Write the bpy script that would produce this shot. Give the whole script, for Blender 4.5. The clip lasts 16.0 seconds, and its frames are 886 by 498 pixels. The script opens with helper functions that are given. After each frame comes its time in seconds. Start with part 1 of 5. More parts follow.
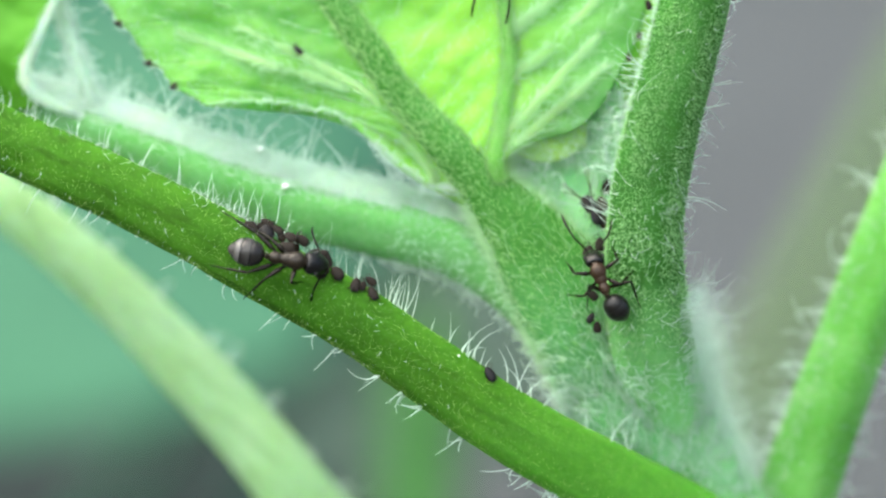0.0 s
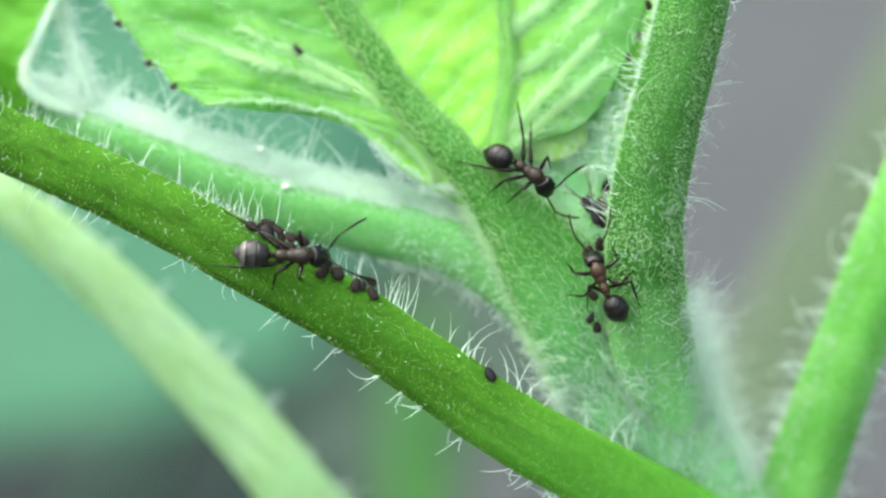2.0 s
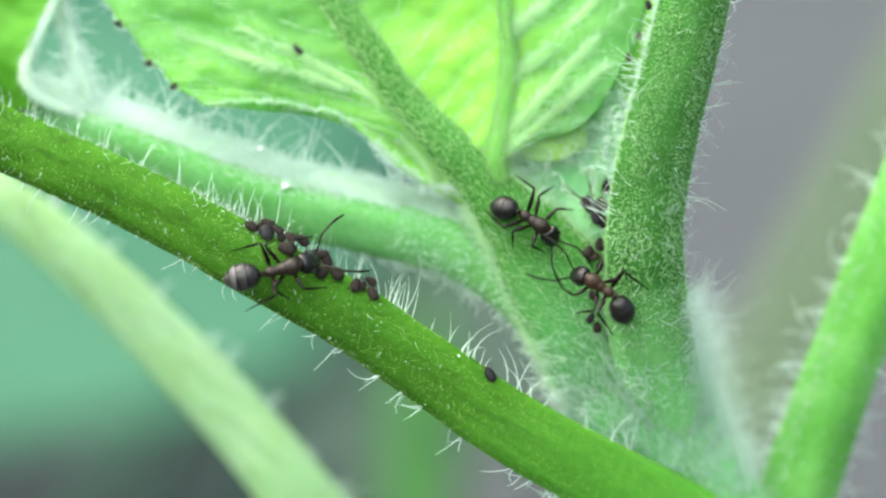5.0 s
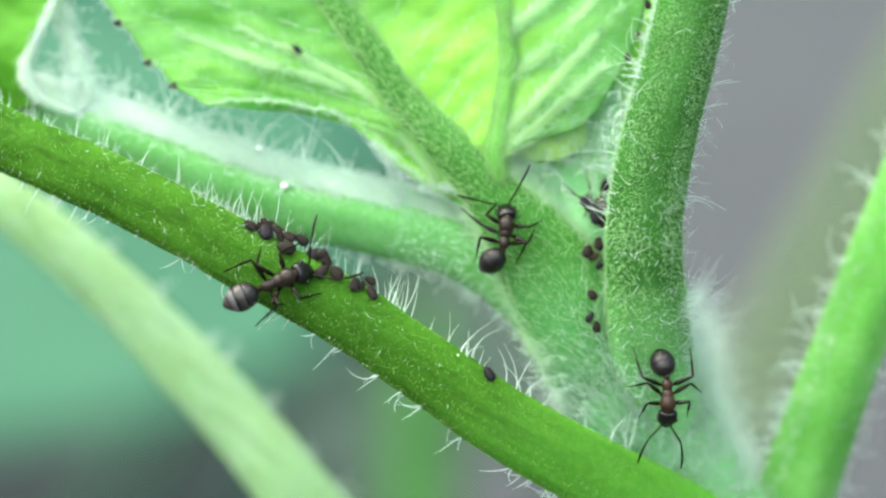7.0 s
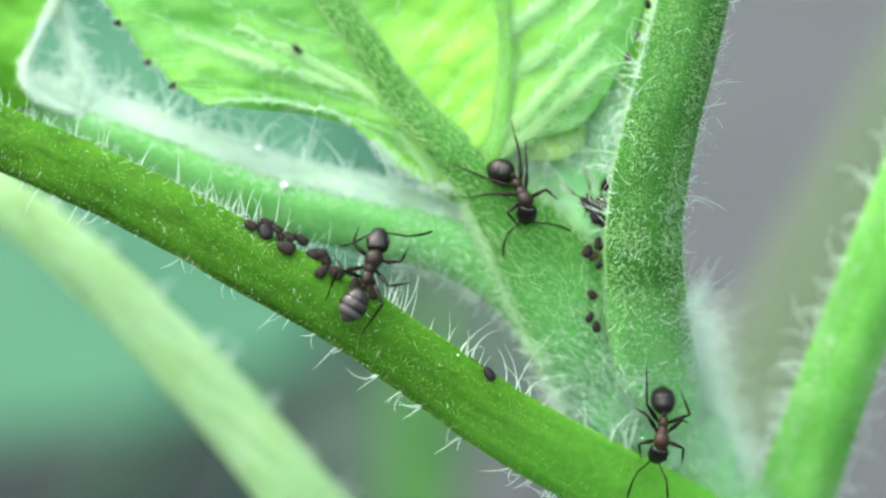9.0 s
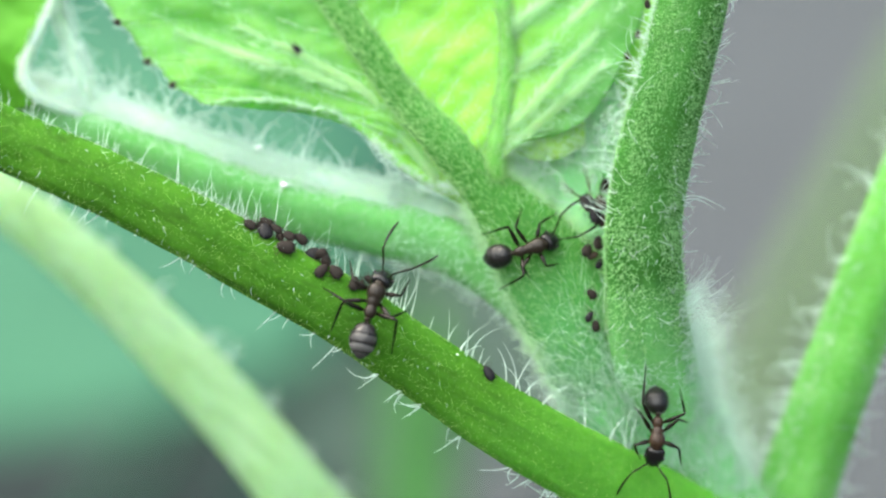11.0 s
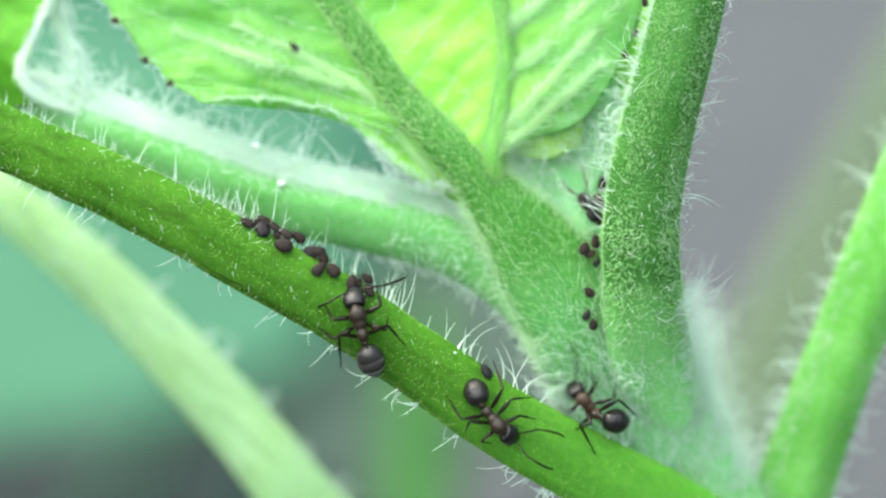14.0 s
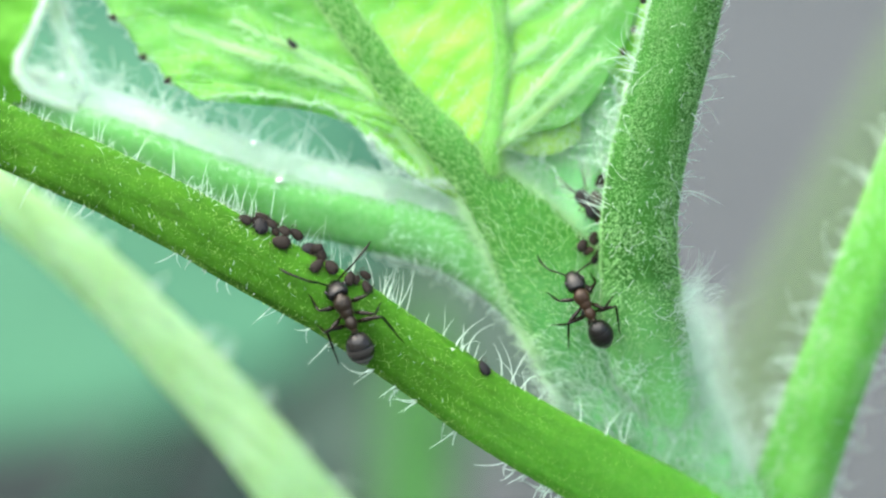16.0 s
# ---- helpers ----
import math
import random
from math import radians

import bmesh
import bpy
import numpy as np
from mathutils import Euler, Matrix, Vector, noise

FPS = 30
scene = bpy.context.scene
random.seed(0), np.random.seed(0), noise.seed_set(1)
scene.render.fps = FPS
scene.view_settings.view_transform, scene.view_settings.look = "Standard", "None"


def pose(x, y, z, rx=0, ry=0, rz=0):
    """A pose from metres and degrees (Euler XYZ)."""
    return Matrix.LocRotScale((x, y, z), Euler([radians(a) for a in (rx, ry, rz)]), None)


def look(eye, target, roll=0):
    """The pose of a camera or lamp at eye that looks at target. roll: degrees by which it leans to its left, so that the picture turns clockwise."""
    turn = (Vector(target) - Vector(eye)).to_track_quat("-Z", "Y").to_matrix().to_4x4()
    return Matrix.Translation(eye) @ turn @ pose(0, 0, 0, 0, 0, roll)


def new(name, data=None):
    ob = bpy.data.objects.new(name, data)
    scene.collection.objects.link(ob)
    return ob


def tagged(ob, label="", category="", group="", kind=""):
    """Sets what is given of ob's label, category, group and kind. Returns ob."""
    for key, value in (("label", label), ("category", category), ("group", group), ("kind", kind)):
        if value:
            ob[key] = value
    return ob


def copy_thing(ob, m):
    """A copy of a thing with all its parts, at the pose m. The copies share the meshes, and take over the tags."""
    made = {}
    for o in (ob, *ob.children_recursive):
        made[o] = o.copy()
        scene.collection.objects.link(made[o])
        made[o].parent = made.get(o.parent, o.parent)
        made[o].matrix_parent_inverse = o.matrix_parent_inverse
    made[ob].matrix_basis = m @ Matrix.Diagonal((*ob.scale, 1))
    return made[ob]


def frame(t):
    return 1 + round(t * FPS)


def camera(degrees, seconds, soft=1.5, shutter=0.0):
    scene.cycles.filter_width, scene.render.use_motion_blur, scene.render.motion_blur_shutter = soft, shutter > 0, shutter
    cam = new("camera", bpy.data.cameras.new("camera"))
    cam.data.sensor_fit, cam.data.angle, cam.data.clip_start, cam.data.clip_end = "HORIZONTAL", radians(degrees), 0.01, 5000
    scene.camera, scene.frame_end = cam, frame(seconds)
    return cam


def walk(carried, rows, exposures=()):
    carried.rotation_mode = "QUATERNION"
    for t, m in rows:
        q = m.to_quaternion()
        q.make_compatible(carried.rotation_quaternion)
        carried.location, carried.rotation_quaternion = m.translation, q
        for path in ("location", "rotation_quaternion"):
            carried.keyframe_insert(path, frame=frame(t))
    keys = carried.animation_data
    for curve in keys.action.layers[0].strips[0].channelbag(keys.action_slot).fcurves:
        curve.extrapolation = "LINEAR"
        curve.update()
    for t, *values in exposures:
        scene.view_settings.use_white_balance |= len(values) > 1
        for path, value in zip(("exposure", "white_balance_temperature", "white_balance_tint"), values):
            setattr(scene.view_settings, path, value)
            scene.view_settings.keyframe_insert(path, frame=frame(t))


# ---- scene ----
from mathutils.bvhtree import BVHTree

# The plan is in millimetres: x to the right, y away from the viewer, z up, round a point 0.35 m above the ground;
# the whole plan leans 12 degrees forward.
MM = 0.001
LEAN = Matrix.Translation((0, 0, 0.35)) @ pose(0, 0, 0, -12)
PLAN = LEAN @ Matrix.Scale(MM, 4)


def world(p):
    return PLAN @ Vector(p)


# ---- camera ----
cam = camera(20.0, 16.0, soft=2.35, shutter=0.5)
cam.data.dof.use_dof = True
cam.data.dof.focus_distance = 0.1008
cam.data.dof.aperture_fstop = 18.0
SWAY = [
    (0, 0.000, 0.000),
    (4.2, 0.000, 0.000),
    (6.5, 0.013, -0.007),
    (7, 0.034, -0.022),
    (9, 0.038, -0.029),
    (11.5, 0.072, -0.061),
    (12, 0.112, -0.067),
    (13, 0.135, -0.090),
    (14, 0.157, -0.124),
    (15, 0.180, -0.157),
    (15.5, 0.202, -0.196),
    (16, 0.236, -0.247),
]
walk(cam, [(t, look(world((x, -100, z)), world((x, 0, z)))) for t, x, z in SWAY],
     exposures=((0, 1.59, 6480, 5), (4.2, 1.69, 6450, 5), (9, 1.69, 6440, 5), (16, 1.82, 6400, 5)))

# ---- light ----
sky_world = bpy.data.worlds.new("sky")
scene.world = sky_world
sky_world.use_nodes = True
wn = sky_world.node_tree
sky = wn.nodes.new("ShaderNodeTexSky")
sky.sky_type = "NISHITA"
sky.sun_disc = False
sky.sun_elevation = radians(62)
sky.sun_rotation = radians(-84)
sky.air_density = 0.8
sky.dust_density = 6.0
sky.ozone_density = 0.3
wn.links.new(sky.outputs[0], wn.nodes["Background"].inputs[0])
wn.nodes["Background"].inputs[1].default_value = 0.15
sun = new("sun", bpy.data.lights.new("sun", "SUN"))
sun.data.energy = 2.2
sun.data.angle = radians(90)
sun.data.color = (1.0, 0.97, 0.92)
sun.matrix_basis = look((-0.18, -0.5, 0.84), (0, 0, 0))


# ---- materials ----
class Mat:
    """A node material with a few short-hands."""

    def __init__(self, name, rough=0.5, spec=0.4):
        self.m = bpy.data.materials.new(name)
        self.m.use_nodes = True
        self.t = self.m.node_tree
        self.b = self.t.nodes["Principled BSDF"]
        self.out = self.t.nodes["Material Output"]
        self.b.inputs["Roughness"].default_value = rough
        self.b.inputs["Specular IOR Level"].default_value = spec
        self.co = self.t.nodes.new("ShaderNodeTexCoord").outputs["Object"]

    def link(self, a, b):
        self.t.links.new(a, b)

    def mapped(self, scale, co=None):
        n = self.t.nodes.new("ShaderNodeMapping")
        n.inputs["Scale"].default_value = scale
        self.link(co or self.co, n.inputs[0])
        return n.outputs[0]

    def noise(self, scale, detail=3, co=None, rough=0.55):
        n = self.t.nodes.new("ShaderNodeTexNoise")
        n.inputs["Scale"].default_value = scale
        n.inputs["Detail"].default_value = detail
        n.inputs["Roughness"].default_value = rough
        self.link(co or self.co, n.inputs["Vector"])
        return n.outputs["Fac"]

    def cells(self, scale, co=None):
        n = self.t.nodes.new("ShaderNodeTexVoronoi")
        n.inputs["Scale"].default_value = scale
        self.link(co or self.co, n.inputs["Vector"])
        return n.outputs["Distance"]

    def ramp(self, fac, *stops):
        n = self.t.nodes.new("ShaderNodeValToRGB")
        e = n.color_ramp.elements
        while len(e) < len(stops):
            e.new(0.5)
        for el, (p, c) in zip(e, stops):
            el.position = p
            el.color = (*c, 1) if len(c) == 3 else c
        self.link(fac, n.inputs[0])
        return n.outputs[0]

    def mix(self, fac, a, b, how="MIX"):
        n = self.t.nodes.new("ShaderNodeMix")
        n.data_type = "RGBA"
        n.blend_type = how
        for v, i in ((fac, 0), (a, 6), (b, 7)):
            if hasattr(v, "links"):
                self.link(v, n.inputs[i])
            else:
                n.inputs[i].default_value = v if i == 0 else (*v, 1)
        return n.outputs[2]

    def colour(self, c):
        self.link(c, self.b.inputs["Base Color"]) if hasattr(c, "links") else None
        if not hasattr(c, "links"):
            self.b.inputs["Base Color"].default_value = (*c, 1)
        return self

    def bump(self, height, strength, distance):
        n = self.t.nodes.new("ShaderNodeBump")
        n.inputs["Strength"].default_value = strength
        n.inputs["Distance"].default_value = distance
        self.link(height, n.inputs["Height"])
        self.link(n.outputs[0], self.b.inputs["Normal"])
        return self

    def glowing_through(self, c, share):
        """Lets light through, as leaves do."""
        tr = self.t.nodes.new("ShaderNodeBsdfTranslucent")
        if hasattr(c, "links"):
            self.link(c, tr.inputs[0])
        else:
            tr.inputs[0].default_value = (*c, 1)
        mx = self.t.nodes.new("ShaderNodeMixShader")
        mx.inputs[0].default_value = share
        self.link(self.b.outputs[0], mx.inputs[1])
        self.link(tr.outputs[0], mx.inputs[2])
        self.link(mx.outputs[0], self.out.inputs[0])
        return self


def stem_material(name, dark, mid, pale, share=0.25, dots=0.5, fade=None, rough=0.55, relief=0.3, grain=None):
    m = Mat(name, rough, 0.07)
    broad = m.noise(350, 3)
    fine = m.noise(3500, 3)
    base = m.ramp(broad, (0.3, dark), (0.55, mid), (0.75, pale))
    base = m.mix(0.35, base, m.ramp(fine, (0.35, dark), (0.7, pale)))
    spots = m.ramp(m.cells(6200), (0.08, (1, 1, 1)), (0.24, (0, 0, 0)))
    base = m.mix(m.mix(1 - dots, spots, (0, 0, 0)), base, (0.36, 0.6, 0.2))
    if grain is not None:
        turn = m.t.nodes.new("ShaderNodeMapping")
        turn.vector_type = "TEXTURE"
        turn.inputs["Rotation"].default_value = (0, radians(grain), 0)
        turn.inputs["Scale"].default_value = (1 / 110, 1 / 2000, 1 / 2000)
        m.link(m.co, turn.inputs[0])
        line = m.noise(1, 4, turn.outputs[0])
        base = m.mix(m.ramp(line, (0.53, (0, 0, 0)), (0.68, (0.55, 0.55, 0.55))), base, tuple(v * 0.6 for v in dark))
        base = m.mix(m.ramp(line, (0.3, (0.4, 0.4, 0.4)), (0.42, (0, 0, 0))), base, pale)
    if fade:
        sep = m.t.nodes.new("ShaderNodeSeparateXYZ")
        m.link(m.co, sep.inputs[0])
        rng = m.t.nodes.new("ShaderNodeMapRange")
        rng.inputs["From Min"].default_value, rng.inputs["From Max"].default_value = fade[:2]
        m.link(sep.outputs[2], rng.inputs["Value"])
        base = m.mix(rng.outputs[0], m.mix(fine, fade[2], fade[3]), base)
    m.colour(base).bump(m.noise(4200, 3), relief, 0.00006)
    m.b.inputs["Subsurface Weight"].default_value = 0.8
    m.b.inputs["Subsurface Radius"].default_value = (0.7, 1.0, 0.35)
    m.b.inputs["Subsurface Scale"].default_value = 0.0007
    m.glowing_through(base, share)
    return m.m


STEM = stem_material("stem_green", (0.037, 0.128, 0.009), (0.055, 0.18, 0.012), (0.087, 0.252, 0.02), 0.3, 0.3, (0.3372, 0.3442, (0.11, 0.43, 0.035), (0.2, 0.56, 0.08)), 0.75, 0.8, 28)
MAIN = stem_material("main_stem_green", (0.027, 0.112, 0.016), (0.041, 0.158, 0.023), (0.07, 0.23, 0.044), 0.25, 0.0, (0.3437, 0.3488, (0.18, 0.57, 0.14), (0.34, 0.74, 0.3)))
PETIOLE = stem_material("petiole_green", (0.17, 0.48, 0.13), (0.23, 0.57, 0.19), (0.34, 0.68, 0.32), 0.45, 0.2)
SOFT = stem_material("soft_stem_green", (0.09, 0.31, 0.045), (0.13, 0.4, 0.07), (0.24, 0.53, 0.16), 0.35, 0.3, None, 0.7)


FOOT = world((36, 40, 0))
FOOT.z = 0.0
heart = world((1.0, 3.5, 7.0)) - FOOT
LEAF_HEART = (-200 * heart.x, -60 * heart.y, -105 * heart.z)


def leaf_material():
    m = Mat("leaf_green", 0.55, 0.25)
    broad = m.noise(150, 3)
    streak = m.noise(1, 4, m.mapped((1900, 1900, 260)))
    net = m.ramp(m.cells(1300), (0.5, (0, 0, 0)), (0.85, (1, 1, 1)))
    c = m.ramp(broad, (0.3, (0.12, 0.45, 0.035)), (0.5, (0.22, 0.61, 0.045)), (0.7, (0.42, 0.78, 0.06)))
    c = m.mix(0.25, c, m.ramp(streak, (0.3, (0.2, 0.55, 0.05)), (0.7, (0.6, 0.85, 0.2))))
    c = m.mix(0.2, c, m.mix(net, c, (0.55, 0.82, 0.25)))
    # brighter yellow-green towards the blade's heart, by distance from it
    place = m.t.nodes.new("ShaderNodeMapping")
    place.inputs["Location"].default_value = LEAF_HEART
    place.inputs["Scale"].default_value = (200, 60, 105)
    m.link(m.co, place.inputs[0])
    vivid = m.t.nodes.new("ShaderNodeTexGradient")
    vivid.gradient_type = "SPHERICAL"
    m.link(place.outputs[0], vivid.inputs[0])
    c = m.mix(m.ramp(vivid.outputs["Fac"], (0.0, (0, 0, 0)), (0.75, (1, 1, 1))), c, m.mix(m.noise(420, 3), (0.46, 0.86, 0.07), (0.64, 0.92, 0.085)))
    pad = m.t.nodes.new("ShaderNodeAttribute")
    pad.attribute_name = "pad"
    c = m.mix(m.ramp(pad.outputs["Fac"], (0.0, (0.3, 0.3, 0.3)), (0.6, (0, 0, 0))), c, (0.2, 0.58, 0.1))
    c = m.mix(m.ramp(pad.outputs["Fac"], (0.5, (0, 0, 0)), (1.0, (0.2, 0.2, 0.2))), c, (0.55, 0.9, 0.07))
    # deeper green where the blade's second attribute rises
    deep_green = m.t.nodes.new("ShaderNodeAttribute")
    deep_green.attribute_name = "deep_green"
    c = m.mix(m.ramp(deep_green.outputs["Fac"], (0.1, (0, 0, 0)), (0.75, (0.6, 0.6, 0.6))), c, m.mix(m.noise(500, 3), (0.1, 0.42, 0.06), (0.24, 0.62, 0.24)))
    under = m.mix(0.55, c, (0.27, 0.6, 0.22))
    m.colour(under).bump(m.noise(2500, 3), 0.4, 0.0001)
    return m.glowing_through(c, 0.66).m


LEAF = leaf_material()


def plain(name, c, rough=0.5, spec=0.4, vary=0.25, scale=3000, bump=0.0, share=0.0, c2=None):
    m = Mat(name, rough, spec)
    d = tuple(v * (1 - vary) for v in c)
    col = m.mix(m.noise(scale, 3), d, c2 or tuple(min(1, v * (1 + vary)) for v in c))
    m.colour(col)
    if bump:
        m.bump(m.noise(scale * 2, 3), bump, 0.00003)
    if share:
        m.glowing_through(col, share)
    return m.m


def wing_material():
    m = Mat("clear_wing", 0.25, 0.5)
    m.colour((0.34, 0.38, 0.33))
    clear = m.t.nodes.new("ShaderNodeBsdfTransparent")
    mx = m.t.nodes.new("ShaderNodeMixShader")
    mx.inputs[0].default_value = 0.17
    m.link(clear.outputs[0], mx.inputs[1])
    m.link(m.b.outputs[0], mx.inputs[2])
    m.link(mx.outputs[0], m.out.inputs[0])
    return m.m


HAIR = plain("pale_hair", (0.66, 0.82, 0.72), 0.35, 0.5, 0.1, 1500, share=0.4)
HAIR_WHITE = plain("white_hair", (0.86, 0.99, 0.9), 0.4, 0.4, 0.04, 1500, share=0.65)
NODE_HAIR = plain("node_wool", (0.74, 0.95, 0.78), 0.5, 0.3, 0.12, 1500, share=0.45)
RIB_HAIR = plain("midrib_hair", (0.4, 0.7, 0.27), 0.5, 0.3, 0.2, 1500, share=0.4)
BRISTLE = plain("pale_green_bristle", (0.4, 0.66, 0.16), 0.45, 0.2, 0.2, 1500, share=0.35)
LEAF_HAIR = plain("leaf_vein_hair", (0.66, 0.94, 0.6), 0.5, 0.3, 0.12, 1500, share=0.5)
HAIR_GREEN = plain("short_green_hair", (0.29, 0.58, 0.22), 0.4, 0.4, 0.2, 1500, share=0.35)
SHEATH = stem_material("sheath_green", (0.34, 0.72, 0.33), (0.45, 0.8, 0.44), (0.58, 0.88, 0.57), 0.6, 0.0)
WOOL = stem_material("woolly_white_green", (0.63, 0.82, 0.65), (0.71, 0.88, 0.74), (0.81, 0.94, 0.84), 0.6, 0.0)
NODE = stem_material("node_green", (0.2, 0.6, 0.19), (0.28, 0.68, 0.27), (0.4, 0.78, 0.42), 0.4, 0.0)
YOUNG = plain("young_lobe_green", (0.42, 0.79, 0.17), 0.6, 0.25, 0.2, 500, 0.0, 0.6, (0.66, 0.93, 0.24))
VEIN_PALE = stem_material("fine_vein_green", (0.57, 0.85, 0.36), (0.64, 0.89, 0.46), (0.74, 0.92, 0.57), 0.72, 0.0)
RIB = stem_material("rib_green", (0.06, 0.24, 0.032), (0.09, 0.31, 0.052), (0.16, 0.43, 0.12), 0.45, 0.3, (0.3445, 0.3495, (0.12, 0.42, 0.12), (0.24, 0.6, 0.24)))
VEIN = stem_material("vein_green", (0.17, 0.52, 0.07), (0.24, 0.62, 0.11), (0.36, 0.72, 0.24), 0.5, 0.0)
APHID = plain("aphid_brown", (0.017, 0.0138, 0.0108), 0.4, 0.07, 0.5, 6000, 0.3)
APHID_DARK = plain("aphid_black", (0.0085, 0.0085, 0.009), 0.35, 0.12, 0.4, 6000, 0.3)
APHID_TAN = plain("aphid_tan", (0.036, 0.0255, 0.0165), 0.6, 0.15, 0.4, 6000, 0.3)
LEAF_OLD = plain("older_leaf_green", (0.1, 0.37, 0.025), 0.55, 0.25, 0.35, 260, 0.3, 0.5, (0.16, 0.5, 0.04))
ANT_BLACK = plain("ant_black", (0.0042, 0.004, 0.0034), 0.2, 0.3, 0.4, 9000, 0.6)
ANT_BROWN = plain("ant_brown", (0.0145, 0.0104, 0.006), 0.3, 0.22, 0.45, 6000, 0.7)
ANT_RUST = plain("ant_rusty_brown", (0.027, 0.0155, 0.0083), 0.32, 0.2, 0.45, 6000, 0.7)
ANT_LEG = plain("ant_leg_brown", (0.0062, 0.0046, 0.0025), 0.26, 0.16, 0.4, 5000)
ANT_EYE = plain("ant_eye", (0.006, 0.006, 0.008), 0.15, 0.6, 0.2, 5000)
WING = wing_material()
TOOTH = plain("leaf_tooth_brown", (0.018, 0.015, 0.009), 0.7, 0.12, 0.4, 5000)
BLOSSOM = plain("pale_speck", (0.6, 0.68, 0.6), 0.7, 0.3, 0.1, 4000)


def gaster_material():
    m = Mat("ant_gaster_banded", 0.27, 0.36)
    sep = m.t.nodes.new("ShaderNodeSeparateXYZ")
    m.link(m.co, sep.inputs[0])
    back = m.t.nodes.new("ShaderNodeMath")
    back.operation = "MULTIPLY"
    back.inputs[1].default_value = -680
    m.link(sep.outputs[0], back.inputs[0])
    brown, black, down, pale = (0.014, 0.013, 0.011), (0.0025, 0.0025, 0.0025), (0.05, 0.048, 0.043), (0.15, 0.148, 0.14)
    c = m.ramp(back.outputs[0], (0.0, brown), (0.3, brown), (0.32, black), (0.355, black), (0.38, down), (0.56, brown),
               (0.58, black), (0.62, black), (0.65, pale), (0.78, down), (0.8, black), (0.84, down), (1.0, brown))
    c = m.mix(m.noise(8000, 3), c, m.mix(0.5, c, (0.015, 0.013, 0.011)))
    m.colour(c).bump(m.noise(9000, 2), 0.2, 0.00002)
    return m.m


GASTER = gaster_material()
GASTER_DARK = plain("ant_gaster_black", (0.0065, 0.006, 0.0048), 0.3, 0.32, 0.4, 9000, 0.5)


def ground_material():
    m = Mat("grey_ground", 0.9, 0.2)
    a = m.noise(1.1, 5)
    b = m.noise(60, 4)
    c = m.ramp(a, (0.3, (0.039, 0.0445, 0.0455)), (0.7, (0.056, 0.0635, 0.065)))
    c = m.mix(0.3, c, m.ramp(b, (0.3, (0.013, 0.0155, 0.0165)), (0.7, (0.036, 0.042, 0.0445))))
    m.colour(c).bump(b, 0.5, 0.01)
    return m.m


GROUND = ground_material()
BACK_LEAF = plain("bluish_leaf_green", (0.082, 0.225, 0.135), 0.8, 0.15, 0.12, 14, share=0.35)
BACK_TEAL = plain("pale_bluish_leaf_green", (0.053, 0.172, 0.115), 0.8, 0.15, 0.15, 14, share=0.4)
FAR_SOFT = stem_material("far_soft_green", (0.36, 0.57, 0.25), (0.43, 0.66, 0.37), (0.56, 0.8, 0.56), 0.5, 0.0, None, 0.85, 0.1, 44)
BACK_GREY = plain("greyish_leaf_green", (0.1, 0.155, 0.118), 0.6, 0.3, 0.2, 14, share=0.2)
BACK_GREEN = plain("far_stalk_green", (0.024, 0.105, 0.017), 0.8, 0.3, 0.2, 200, share=0.2)
BACK_PALE = plain("far_stalk_pale", (0.09, 0.155, 0.058), 0.8, 0.3, 0.2, 200, share=0.2)
DARK_STONE = plain("dark_stone", (0.036, 0.047, 0.042), 0.9, 0.3, 0.4, 30)


# ---- mesh helpers ----
SOLID_V, SOLID_F = [], []


def mesh_of(name, verts, faces, material, smooth=True):
    me = bpy.data.meshes.new(name)
    me.from_pydata([tuple(v) for v in verts], [], faces)
    me.materials.append(material)
    if smooth:
        me.shade_smooth()
    return me


def thing(name, at, label, category, group="", kind=""):
    e = new(name)
    e.empty_display_size = 0.001
    e.matrix_basis = at if isinstance(at, Matrix) else Matrix.Translation(at)
    return tagged(e, label, category, group, kind)


def part(name, geo, material, parent, label="", kind="", base=None, smooth=True):
    """One mesh in plan millimetres under a still thing whose origin is base (in the world)."""
    verts, faces = geo
    o = base or (0, 0, 0)
    ob = new(name, mesh_of(name, [world(v) - Vector(o) for v in verts], faces, material, smooth))
    ob.parent = parent
    return tagged(ob, label, kind=kind)


def piece(name, geo, material, parent, label="", at=None):
    """One mesh in its own millimetres, under a thing or part that may move."""
    verts, faces = geo
    ob = new(name, mesh_of(name, [Vector(v) * MM for v in verts], faces, material))
    ob.parent = parent
    if at is not None:
        ob.matrix_basis = at
    return tagged(ob, label)


def joined(*geos):
    vs, fs = [], []
    for v, f in geos:
        n = len(vs)
        vs.extend(v)
        fs.extend(tuple(i + n for i in q) for q in f)
    return vs, fs


def spline(points, n):
    """n points of a Catmull-Rom curve through rows of any width."""
    p = np.array(points, float)
    p = np.vstack([2 * p[0] - p[1], p, 2 * p[-1] - p[-2]])
    segs = len(p) - 3
    out = []
    for i in range(n):
        u = i / (n - 1) * segs
        k = min(int(u), segs - 1)
        t = u - k
        a, b, c, d = p[k:k + 4]
        out.append(0.5 * (2 * b + (c - a) * t + (2 * a - 5 * b + 4 * c - d) * t * t + (3 * b - a - 3 * c + d) * t ** 3))
    return np.array(out)


